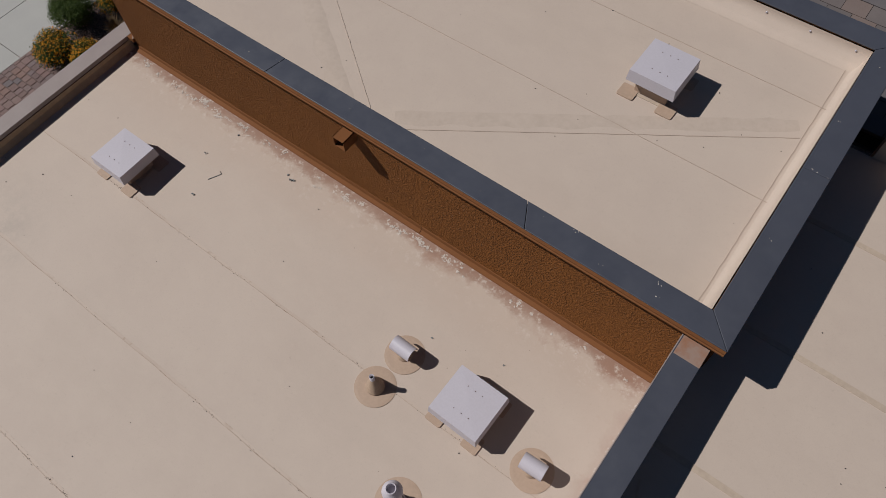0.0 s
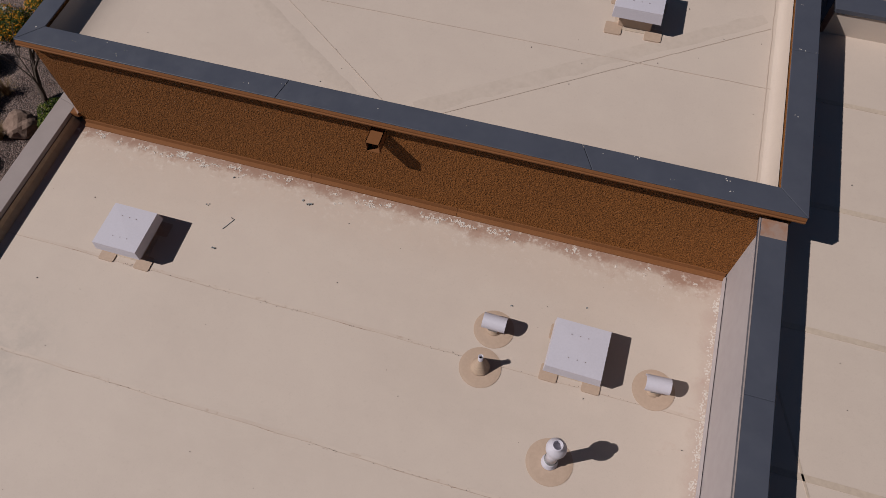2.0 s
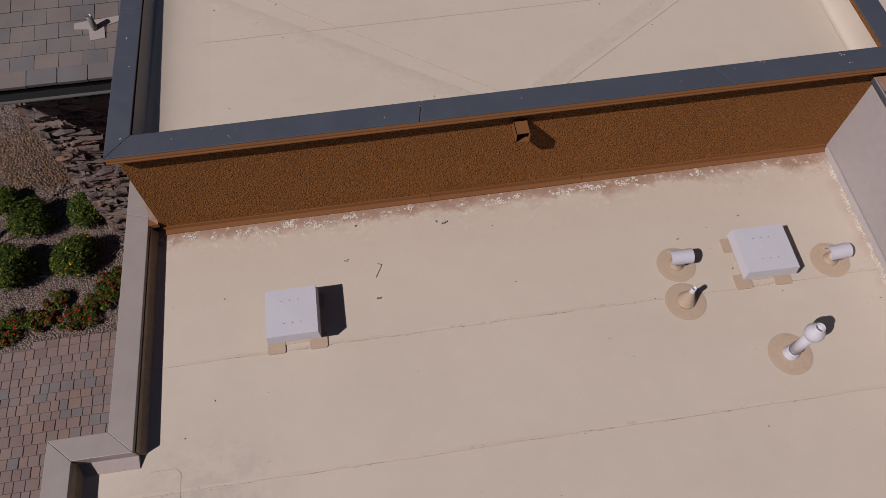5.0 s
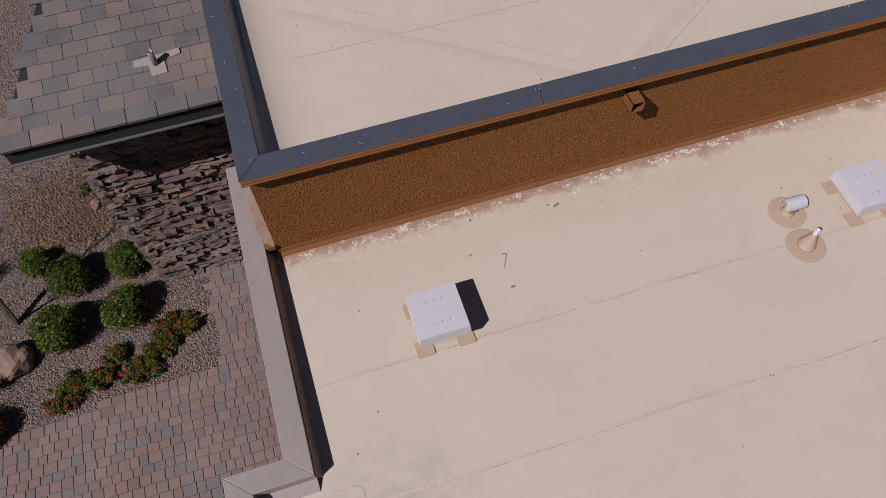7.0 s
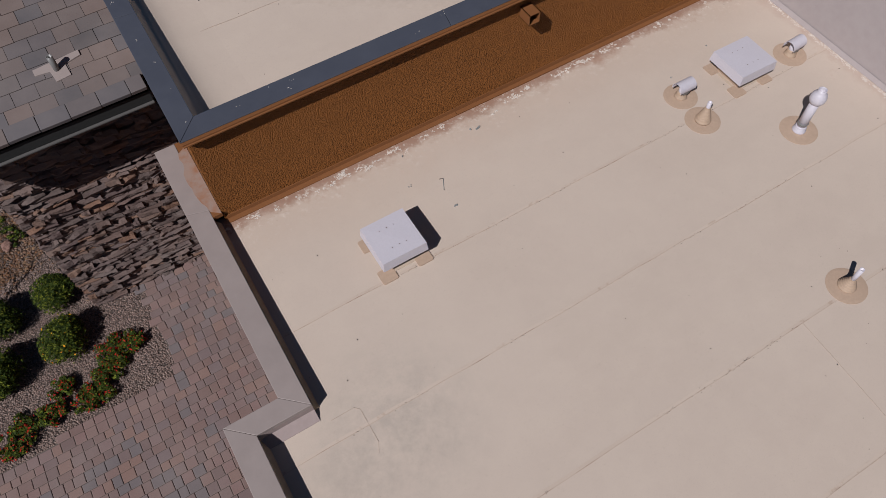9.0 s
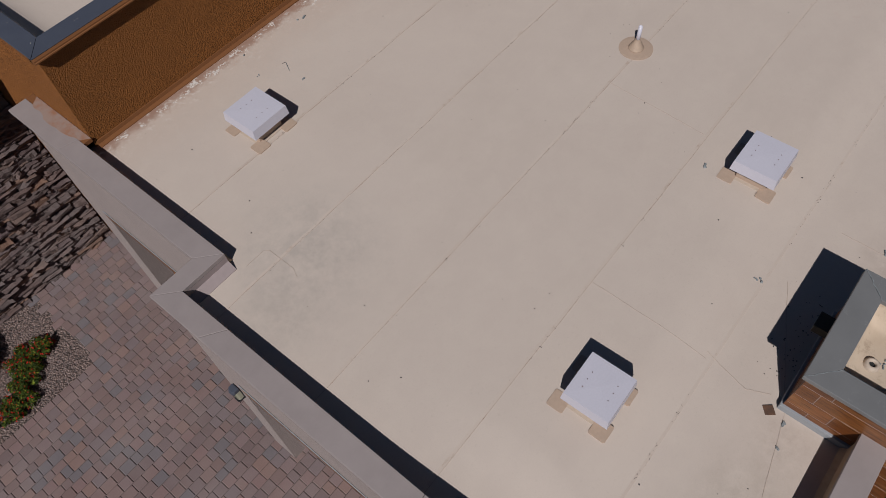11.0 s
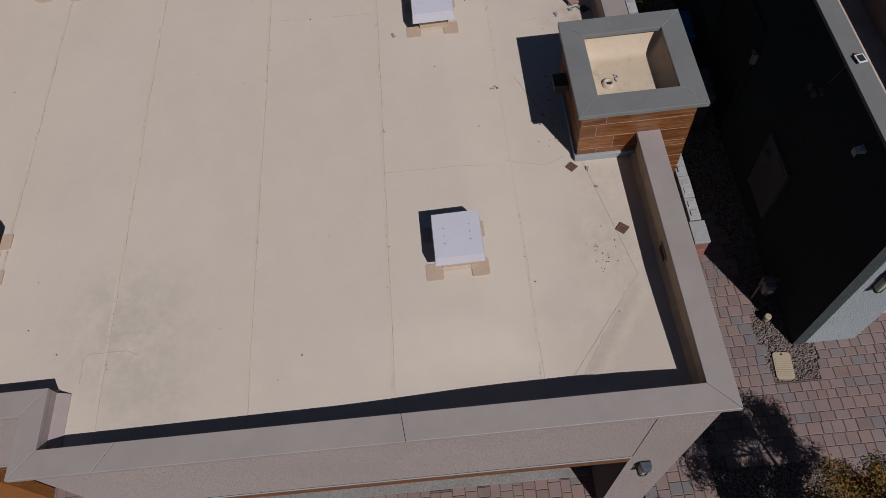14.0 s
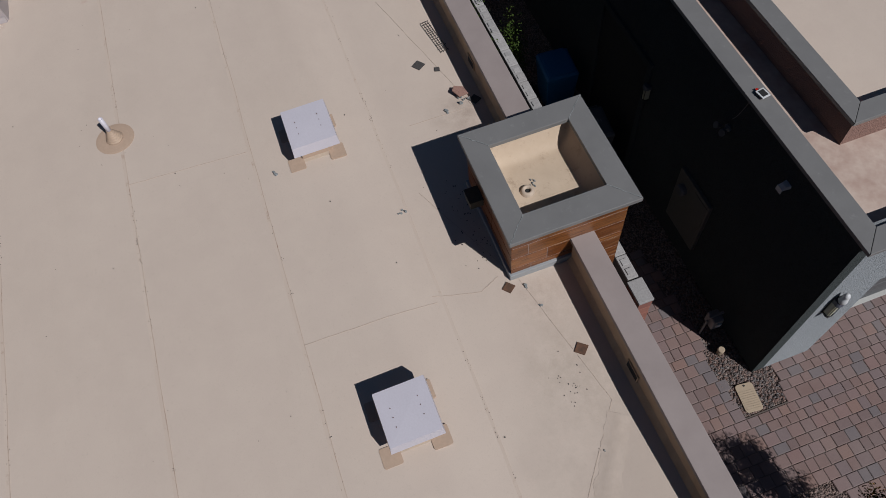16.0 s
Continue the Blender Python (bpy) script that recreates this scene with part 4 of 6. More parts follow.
# basin with a coved edge
bm = bmesh.new()
bx0, bx1, by0, by1 = -5.0, -4.01, -5.33, -4.36
N = 28
grid = {}
for i in range(N + 1):
    for j in range(N + 1):
        x, y = bx0 + (bx1 - bx0) * i / N, by0 + (by1 - by0) * j / N
        e = min(x - bx0, bx1 - x, y - by0, by1 - y)
        z = 5.11 + (0.24 * max(0, 1 - e / 0.2) ** 2.4)
        grid[i, j] = bm.verts.new((x, y, z + 0.006 * noise.noise((x * 5, y * 5, 1))))
for i in range(N):
    for j in range(N):
        bm.faces.new((grid[i, j], grid[i + 1, j], grid[i + 1, j + 1], grid[i, j + 1]))
basin = part("basin", bm, BASIN, tower, "cream membrane basin with coved edges", None, True)
part("drain_ring", lathe([(0.028, 0.0), (0.03, 0.03), (0.04, 0.042), (0.058, 0.038), (0.066, 0.02), (0.072, 0.0)], 24, None, False), LAP, basin, "raised tan drain collar", pose(-4.535, -4.65, 5.113), True)
part("drain_bore", lathe([(0.029, 0.0), (0.029, 0.012)], 20), PAINTED_DARK, basin, "", pose(-4.535, -4.65, 5.112))
spout_box = part("spout", block(-4.37, -4.20, CY1 + 0.008, CY1 + 0.15, 4.87, 4.985, 0.004), SPOUT_METAL, tower, "small dark bronze scupper hood")
part("spout_shield", block(-4.38, -4.19, CY1 + 0.008, CY1 + 0.16, 4.986, 4.994, 0.002), SPOUT_METAL, spout_box)

# ---- tile roof to the north-west ----
PITCH = 0.25
EY, EZ = 6.25, 4.835


def tile_roof(name, x0, x1, y0, y1, label, near, z0, hip=0.0):
    """Staggered flat tiles over a deck that rises from the eave at y0; hip: how far its west end leans in per metre."""
    roof = structure(name, label, "roof")

    def tile_z(y):
        return z0 + PITCH * (y - y0)

    def west(y):
        return x0 + hip * (y - y0)
    bm = prism([(x0, y0 + 0.05), (x1, y0 + 0.05), (x1, y1), (west(y1), y1)], lambda x, y: tile_z(y) - 0.12, lambda x, y: tile_z(y) - 0.028)
    part("deck", bm, PAINTED_DARK, roof)
    w, e = 0.318, 0.235
    slope = math.atan(PITCH)
    base = bmesh.new()
    prism(rect(-w / 2 + 0.003, w / 2 - 0.003, 0, e + 0.05), 0, 0.024, 0, base)
    for vtx in base.verts:
        if vtx.co.y < 0.01 and vtx.co.z > 0.01:
            vtx.co.z -= 0.003
    bmesh.ops.recalc_face_normals(base, faces=base.faces)
    me = mesh_of(base, "roof_tile")
    me.materials.append(ROOF_TILE)
    rnd = random.Random(8)
    far_v, far_f = [], []
    rows = int((y1 - y0 - 0.25) / (e * math.cos(slope)))
    for r in range(rows):
        y = y0 + 0.2 + r * e * math.cos(slope)
        n = int((x1 - x0) / w) + 2
        off = w / 2 * (r % 2)
        for k in range(n):
            x = x0 + off + (k + 0.5) * w
            if x > x1 + 0.09 or x < west(y) + 0.05:
                continue
            m = pose(x, y + rnd.uniform(-0.006, 0.006), tile_z(y) - 0.012 + rnd.uniform(0, 0.004), math.degrees(slope) - 3.5, 0, rnd.uniform(-0.7, 0.7))
            if near(x, y):
                part("roof_tile", me, ROOF_TILE, roof, "", m)
            else:
                b0 = len(far_v)
                far_v += [m @ v.co for v in me.vertices]
                far_f += [[b0 + i for i in p.vertices] for p in me.polygons]
    if far_f:
        fm = bpy.data.meshes.new("roof_tiles_far")
        fm.from_pydata(far_v, [], far_f)
        tagged(part("roof_tiles_far", fm, ROOF_TILE_FAR, roof), kind="stuff")
    # edge tiles along the eave
    x = x0
    while x < x1 - 0.02:
        L = min(0.395, x1 - x)
        m = pose(x + L / 2, y0 + 0.10, tile_z(y0) + 0.02 + rnd.uniform(-0.004, 0.004), rnd.uniform(12, 15), 0, rnd.uniform(-0.6, 0.6))
        part("edge_tile", prism(rect(-L / 2 + 0.003, L / 2 - 0.003, -0.115, 0.115), -0.03, 0.035, 0.008), ROOF_TILE, roof, "", m)
        x += L
    # near-black fascia: the tile overhang's shade is painted in
    part("fascia", block(x0, x1, y0 + 0.05, y0 + 0.09, z0 - 0.283, z0 - 0.03, 0.004), PAINTED_DARK, roof)
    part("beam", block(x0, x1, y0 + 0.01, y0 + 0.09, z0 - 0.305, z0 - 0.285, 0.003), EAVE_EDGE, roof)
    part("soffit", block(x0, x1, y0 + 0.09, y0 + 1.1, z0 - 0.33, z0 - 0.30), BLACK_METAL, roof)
    return roof


roof_nw = tile_roof("tile_roof", -10.29, -7.31, EY, 13.0, "flat slate-grey concrete tile roof with a pale edge course", lambda x, y: y < 8.6, EZ, 0.36)
roof_ne = tile_roof("tile_roof_2", -7.2, 12.0, 7.95, 15.0, "flat slate-grey concrete tile roof behind the upper block", lambda x, y: -1 < x < 3.2 and y < 9.4, 4.90)

vent = thing("roof_pipe", "grey lead-flashed pipe through the tile roof", "roof vent", pose(-8.21, 6.97, EZ + PITCH * (6.97 - EY)))
part("pipe", lathe([(0.04, -0.05), (0.04, 0.24), (0.034, 0.24), (0.034, 0.1)], 16), CAP_GREY, vent, "", None, True)
part("bore", lathe([(0.0335, 0.1), (0.0335, 0.16)], 16), PAINTED_DARK, vent)
fl = [(-0.28, 0.02), (-0.09, 0.0), (-0.07, -0.17), (0.13, -0.15), (0.12, 0.03), (0.34, 0.08), (0.34, 0.16), (-0.28, 0.11)]
part("lead_flashing", prism(fl, lambda x, y: PITCH * y + 0.0, lambda x, y: PITCH * y + 0.022, 0.003), CAP_TAUPE, vent, "pale sheet flashing patch")

# ---- ledge-stone wall ----
stone_wall = structure("wall_stone", "dry-stacked brown ledge-stone wall under the tile eave", "wall")
# near-black sheet paints the shade in the gaps between stones
part("backing", block(-9.83, -7.26, 7.02, 7.5, 0, 4.62), PAINTED_DARK, stone_wall)
rnd = random.Random(21)
bases = []
for k in range(10):
    bm = bmesh.new()
    bmesh.ops.create_cube(bm, size=1.0)
    bmesh.ops.subdivide_edges(bm, edges=[e for e in bm.edges if abs(e.verts[0].co.x - e.verts[1].co.x) > 0.5], cuts=2)
    bmesh.ops.subdivide_edges(bm, edges=[e for e in bm.edges if abs(e.verts[0].co.z - e.verts[1].co.z) > 0.5], cuts=1)
    for v in bm.verts:
        if abs(v.co.z) < 0.1 and v.co.y < 0:
            v.co.y -= rnd.uniform(0.08, 0.3)
        v.co.x += rnd.uniform(-0.06, 0.06)
        v.co.y += rnd.uniform(-0.2, 0.12)
        v.co.z += rnd.uniform(-0.16, 0.13)
    bmesh.ops.recalc_face_normals(bm, faces=bm.faces)
    me = mesh_of(bm, "stone")
    me.materials.append(STONE)
    bases.append(me)


def ledge_face(u0, u1, put):
    z = -0.02
    while z < 4.5:
        h = rnd.choice((0.045, 0.055, 0.06, 0.07, 0.085, 0.1, 0.12))
        u = u0 + rnd.uniform(-0.15, 0)
        while u < u1:
            L = rnd.uniform(0.12, 0.42)
            a, b = max(u, u0 - 0.02), min(u + L, u1 + 0.02)
            if b - a > 0.05:
                put((a + b) / 2, z + h / 2, (b - a) * 1.02, h * 1.06)
            u += L
        z += h * 0.93


made, spare = [], []


def put_south(u, z, L, h):
    m = Matrix.LocRotScale((u, 7.03 + rnd.uniform(-0.055, 0.03), z), Euler((rnd.uniform(-.15, .1), rnd.uniform(-.09, .09), rnd.uniform(-.07, .07))), (L, rnd.uniform(0.09, 0.16), h))
    (made if len(made) < 300 and z > 1.2 else spare).append((rnd.choice(bases), m))


def put_west(u, z, L, h):
    m = Matrix.LocRotScale((-9.85 + rnd.uniform(-0.03, 0.02), u, z), Euler((rnd.uniform(-.1, .1), rnd.uniform(-.07, .07), math.pi / 2)), (L, 0.12, h))
    spare.append((rnd.choice(bases), m))


ledge_face(-9.88, -7.27, put_south)
ledge_face(6.98, 7.5, put_west)
for me, m in made:
    part("stone", me, STONE, stone_wall, "", m)
vs, fs = [], []
for me, m in spare:
    b0 = len(vs)
    vs += [m @ v.co for v in me.vertices]
    fs += [[b0 + i for i in p.vertices] for p in me.polygons]
me = bpy.data.meshes.new("stones_rest")
me.from_pydata(vs, [], fs)
tagged(part("stones_rest", me, STONE_FAR, stone_wall), kind="stuff")

# ---- neighbour's house ----
NY, NX = -8.01, -5.92
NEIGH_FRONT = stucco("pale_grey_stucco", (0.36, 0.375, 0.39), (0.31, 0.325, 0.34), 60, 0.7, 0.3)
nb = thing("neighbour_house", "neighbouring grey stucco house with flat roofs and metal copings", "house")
# same paint as the front, darkened: the side's shade is in the colour
NEIGH_SHADED = stucco("neighbour_stucco_shaded", (0.066, 0.076, 0.075), (0.05, 0.058, 0.058), 60, 0.7)
part("side_wall", block(NX, 9.0, NY - 0.2, NY, 0, 4.07), NEIGH_SHADED, nb)
for ya, yb, za in ((-9.0, NY - 0.2, 0), (-13.4, -9.0, 2.5), (-16.0, -13.4, 0)):
    part("front_wall", block(NX, NX + 0.2, ya, yb, za, 4.07), NEIGH_FRONT, nb, "pale grey stucco front")
for ya, yb, za in ((-9.2, -9.0, 0), (-13.4, -9.0, 2.5), (-13.6, -13.4, 0)):
    part("reveal", block(NX + 0.2, NX + 0.5, ya, yb, za, 3.4), NEIGH_FRONT, nb)
ndoor = part("garage_door", block(NX + 0.48, NX + 0.50, -13.4, -9.0, 0.0, 2.5), GREY_PLASTIC, nb, "slate-grey sectional garage door")
for i in range(5):
    part("door_panel", block(NX + 0.455, NX + 0.48, -13.395, -9.005, i * 0.5 + 0.006, i * 0.5 + 0.494, 0.01), GREY_PLASTIC, ndoor)
part("sill", block(NX + 0.38, NX + 0.47, -13.4, -9.0, -0.03, 0.012, 0.006), CONCRETE, nb)
nroof = part("roof", block(NX + 0.2, 9.0, -16.0, NY - 0.2, 3.5, 3.8), MEMBRANE_DIRTY, nb, "cream membrane roof with rosy dirt and flaking")
ncop = [(NX - 0.14, -16.0), (NX - 0.14, NY + 0.07), (9.0, NY + 0.07)], [(NX + 0.13, -16.0), (NX + 0.13, NY - 0.2), (9.0, NY - 0.2)]
coping_run(nb, *ncop, 4.12, CAP_GREY, 0.06, ((0.5,), (0.3, 0.6)), closed=False)
part("upper_wall", block(-4.56, 9.0, -8.91, -8.75, 3.7, 4.24), STUCCO_PINK, nb)
part("upper_wall", block(-4.56, -4.38, -16.0, -8.91, 3.7, 4.24), STUCCO_PINK, nb)
part("upper_roof", block(-4.38, 9.0, -16.0, -8.91, 3.6, 4.02), MEMBRANE_PLAIN, nb)
coping_run(nb, [(-4.61, -16.0), (-4.61, -8.69), (9.0, -8.69)], [(-4.36, -16.0), (-4.36, -8.94), (9.0, -8.94)], 4.29, CAP_GREY, 0.06, (), closed=False)
# no recess is cut: a flat dark panel paints the doorway's shade
door = part("door_recess", block(-1.60, -0.10, NY - 0.004, NY + 0.004, 0.03, 2.62), PAINTED_DARK, nb, "flat near-black panel painting a side doorway's shade")
part("jamb", block(-1.72, -1.60, NY, NY + 0.05, 0, 2.74, 0.006), NEIGH_SHADED, door)
part("jamb", block(-0.10, 0.02, NY, NY + 0.05, 0, 2.74, 0.006), NEIGH_SHADED, door)
part("lintel", block(-1.60, -0.10, NY, NY + 0.05, 2.62, 2.74, 0.006), NEIGH_SHADED, door)


def wall_lamp(m, label, group=""):
    """A box sconce: back plate, hood, curved frosted glass, frame; faces -x."""
    v = thing("wall_lamp", label, "wall lamp", m, group)
    part("back_plate", block(-0.02, 0.0, -0.08, 0.08, -0.24, 0.2, 0.004), BLACK_METAL, v)
    part("hood", prism([(-0.02, -0.085), (-0.13, -0.085), (-0.17, -0.05), (-0.17, 0.05), (-0.13, 0.085), (-0.02, 0.085)], 0.13, 0.22, 0.006, None, [(-0.02, -0.085), (-0.11, -0.08), (-0.14, -0.045), (-0.14, 0.045), (-0.11, 0.08), (-0.02, 0.085)]), CAP_DARK, v)
    bm = bmesh.new()
    pts = [(-0.02, -0.065)] + [(-0.075 - 0.065 * math.sin(math.radians(a)), -0.065 * math.cos(math.radians(a))) for a in range(0, 181, 20)] + [(-0.02, 0.065)]
    prism(pts, -0.19, 0.13, 0, bm)
    bmesh.ops.recalc_face_normals(bm, faces=bm.faces)
    glass = part("glass", bm, LAMP_GLASS, v, "cream frosted glass")
    part("base_ring", prism([(-0.02, -0.08), (-0.12, -0.08), (-0.155, -0.045), (-0.155, 0.045), (-0.12, 0.08), (-0.02, 0.08)], -0.225, -0.19, 0.004), BLACK_METAL, v)
    for s in (-1, 1):
        part("side_rod", block(-0.145, -0.135, s * 0.052 - 0.005, s * 0.052 + 0.005, -0.19, 0.13), BLACK_METAL, glass)
    return v


lamp1 = wall_lamp(pose(-8.10, 1.04, 2.70) @ Matrix.Diagonal((0.72, 0.72, 0.72, 1)), "slate metal wall lamp with frosted glass beside the garage door", "garage lamps")
tagged(copy_thing(lamp1, pose(-8.10, -4.66, 2.72)), group="garage lamps")
lamp3 = copy_thing(lamp1, pose(NX, -8.42, 2.24))
lamp3.scale = (0.72, 0.72, 0.95)
tagged(lamp3, "tall slate wall lamp with frosted glass on the neighbour's front")
lamp4 = copy_thing(lamp1, pose(-1.74, NY, 2.2, 0, 0, -90))
tagged(lamp4, "dark wall lamp beside the neighbour's side door")
bird = thing("lamp_ornament", "small white ornament standing on the neighbour's lamp", "ornament", pose(NX - 0.08, -8.42, 2.448))
part("body", lathe([(0.045, 0.0), (0.06, 0.04), (0.05, 0.10), (0.035, 0.13), (0.045, 0.16), (0.03, 0.2), (0.006, 0.215)], 16), WHITE_TRIM, bird, "", None, True)

PANEL_GREY = speckled("panel_enamel", (0.13, 0.127, 0.112), (0.10, 0.097, 0.085), 20, 0.5, bump=0.03)
panel = thing("electric_panel", "grey metal electric meter panel on the shaded wall", "meter panel")
cabinet = part("cabinet", block(-3.88, -3.05, NY, NY + 0.07, 0.58, 1.85, 0.01), PANEL_GREY, panel)
part("meter", lathe([(0.10, 0.0), (0.10, 0.06), (0.085, 0.09)], 20), GREY_PLASTIC, cabinet, "", pose(-3.25, NY + 0.07, 1.52, -90))
part("door", block(-3.84, -3.50, NY + 0.07, NY + 0.08, 0.64, 1.78, 0.004), PANEL_GREY, cabinet)
fin = thing("vent_hood", "small white louvred wall vent hood", "wall vent", pose(-4.74, NY, 3.60))
part("hood", prism([(-0.06, 0.0), (0.06, 0.0), (0.05, 0.11), (-0.05, 0.11)], 0.0, 0.05, 0.003, None, [(-0.055, 0.0), (0.055, 0.0), (0.04, 0.07), (-0.04, 0.07)]), WHITE_TRIM, fin)
part("flap", block(-0.05, 0.05, 0.111, 0.115, -0.07, 0.02, 0.002), WHITE_TRIM, fin)
flood = thing("flood_light", "grey twin floodlight on the shaded wall", "flood light", pose(-3.54, NY, 3.34))
part("arm", block(-0.015, 0.015, 0.0, 0.1, -0.02, 0.01, 0.003), GREY_PLASTIC, flood)
part("mount", lathe([(0.055, 0), (0.055, 0.03), (0.03, 0.045)], 16), GREY_PLASTIC, flood, "", pose(0, 0, 0, -90))
for s in (-1, 1):
    part("head", lathe([(0.025, 0), (0.04, 0.05), (0.05, 0.09), (0.048, 0.095)], 14), GREY_PLASTIC, flood, "", pose(s * 0.055, 0.09, 0.01, -60, 25 * s))
solar = thing("solar_camera", "small white and black solar camera clipped on the coping", "camera", pose(-3.72, NY - 0.03, 4.12, 0, 0, 8))
part("clip", block(-0.08, 0.09, -0.07, -0.03, 0.022, 0.03, 0.003), PETAL_RED, solar, "red clip bracket")
part("panel_frame", block(-0.09, 0.05, -0.12, 0.0, 0.03, 0.045, 0.004), WHITE_TRIM, solar)
part("cell", block(-0.07, 0.03, -0.10, -0.02, 0.045, 0.048), PAINTED_DARK, solar)
part("post", lathe([(0.01, 0.0), (0.01, 0.03)], 8), BLACK_METAL, solar)
wire = thing("cable", "thin pale cable from the camera to the floodlight", "cable")
bm = bmesh.new()
prev = None
for k in range(13):
    t = k / 12
    x, z = -3.70 + 0.16 * t, 4.06 - 0.55 * t - 0.08 * math.sin(t * math.pi)
    ring = [bm.verts.new((x + 0.004 * math.cos(a), NY + 0.012 + 0.004 * math.sin(a), z)) for a in (0, 2.1, 4.2)]
    if prev:
        for i in range(3):
            bm.faces.new((prev[i], prev[(i + 1) % 3], ring[(i + 1) % 3], ring[i]))
    prev = ring
part("strand", bm, CAP_TAUPE, wire)

gas = thing("gas_meter", "grey gas meter with pipes beside the neighbour's wall", "gas meter", pose(-5.05, -7.72, 0))
part("body", block(-0.12, 0.10, -0.09, 0.09, 0.35, 0.62, 0.03), CAP_GREY, gas)
part("dial", lathe([(0.05, 0), (0.05, 0.02)], 16), WHITE_TRIM, gas, "", pose(-0.12, 0, 0.5, 0, -90))
for s in (-1, 1):
    part("riser", lathe([(0.018, 0), (0.018, 0.5)], 10), CAP_GREY, gas, "", pose(0.0, s * 0.12, 0))
part("elbow", block(-0.02, 0.02, -0.13, 0.13, 0.62, 0.66, 0.01), CAP_GREY, gas)
stub = thing("standpipe", "short tan plastic standpipe in the gravel", "pipe", pose(-5.46, -7.71, -0.03))
part("tube", lathe([(0.045, 0), (0.045, 0.16)], 16), LID, stub, "", None, True)
part("cap", lathe([(0.055, 0.12), (0.055, 0.19), (0.045, 0.2)], 16), LID, stub)


def meter_lid(x, y, turn):
    v = thing("meter_lid", "tan ribbed plastic utility box lid in the gravel", "utility lid", pose(x, y, -0.03, 0, 0, turn), "utility lids")
    pts = []
    for k, (sx, sy) in enumerate(((1, 1), (-1, 1), (-1, -1), (1, -1))):
        for s in range(4):
            a = math.radians(90 * k + 30 * s)
            pts.append((sx * 0.175 + 0.05 * math.cos(a), sy * 0.09 + 0.05 * math.sin(a)))
    lid = part("lid", prism(pts, 0.0, 0.05, 0.004), LID, v)
    for i in range(9):
        part("rib", block(-0.19 + i * 0.035, -0.175 + i * 0.035, -0.12, 0.12, 0.05, 0.055, 0.001), LID, lid)
    part("latch", block(0.175, 0.2, -0.015, 0.015, 0.05, 0.056), PAINTED_DARK, lid)
    return v


meter_lid(-6.26, -7.755, -6)
meter_lid(-8.36, -4.93, 12)

# ---- block wall, gate, bins ----
fence = structure("wall_block", "mortar-smeared grey block garden wall with a red end pillar", "wall")
part("core", block(-4.52, 9.0, -6.445, -6.295, -0.05, 1.84), CORE_GREY, fence)
rnd = random.Random(3)
for i in range(34):
    x = -4.51 + i * 0.40
    part("cap_block", block(x + 0.006, x + 0.394, -6.455, -6.285, 1.84, 1.90 + rnd.uniform(-0.008, 0.012), 0.012), BLOCK, fence)
    for u in (0.07, 0.23):
        part("smear", block(x + u, x + u + 0.10, -6.42, -6.32, 1.885, 1.911 + rnd.uniform(0, 0.008), 0.005), BLOCK, fence)
for i in range(10):
    part("brick", block(-4.90, -4.545, -6.475 + rnd.uniform(-.006, .006), -6.26, i * 0.186, i * 0.186 + 0.179, 0.008), BRICK, fence)
part("pillar_cap", block(-4.91, -4.535, -6.485, -6.25, 1.86, 1.915, 0.015), BLOCK, fence)
gate = thing("metal_gate", "black slatted metal side gate between house and wall", "gate")
part("gate_frame", block(-4.79, -4.75, -6.255, -6.21, 0.08, 1.75, 0.004), BLACK_METAL, gate)
part("gate_frame", block(-4.79, -4.75, -5.12, -5.07, 0.08, 1.75, 0.004), BLACK_METAL, gate)
for i in range(9):
    z = 0.10 + i * 0.185
    part("slat", block(-4.80, -4.775, -6.21, -5.12, z, z + 0.165, 0.004), BLACK_METAL, gate)
for z in (0.55, 1.5):
    part("hinge", block(-4.815, -4.80, -6.0, -5.95, z, z + 0.015), WHITE_TRIM, gate)


def bin_cart(x, y, mat, label, turn=0):
    v = thing("wheelie_bin", label, "bin", pose(x, y, 0, 0, 0, turn))
    part("tub", prism(rect(-0.25, 0.25, -0.27, 0.27), 0.05, 1.0, 0.02, None, rect(-0.31, 0.31, -0.34, 0.34)), mat, v)
    lid = part("lid", prism(rect(-0.32, 0.32, -0.35, 0.36), 1.0, 1.045, 0.015, None, rect(-0.28, 0.28, -0.30, 0.32)), mat, v)
    part("ridge", block(-0.25, 0.25, -0.3, 0.3, 1.045, 1.062, 0.008), mat, lid)
    part("handle", block(-0.26, 0.26, 0.385, 0.42, 0.94, 0.975, 0.012), mat, v)
    for s in (-1, 1):
        part("wheel", lathe([(0.12, -0.025), (0.12, 0.025)], 20), BLACK_METAL, v, "", pose(s * 0.29, 0.28, 0.12, 0, 90))
    return v


bin_cart(0.36, -7.45, BLUE_BIN, "blue plastic wheelie bin in the shaded side yard", -95)
trash = bin_cart(-1.17, -7.42, GREY_PLASTIC, "dark grey wheelie bin lettered TRASH in the shade", -95)
txt = bpy.data.curves.new("lettering", "FONT")
txt.body, txt.size, txt.align_x = "TRASH", 0.12, "CENTER"
txt.extrude = 0.002
tmp = bpy.data.objects.new("lettering_curve", txt)
scene.collection.objects.link(tmp)
bpy.context.view_layer.update()
me = bpy.data.meshes.new_from_object(tmp.evaluated_get(bpy.context.evaluated_depsgraph_get()))
bpy.data.objects.remove(tmp)
bpy.data.curves.remove(txt)
part("lettering", me, CAP_GREY, trash, "grey raised TRASH lettering", pose(0, -0.05, 1.065))

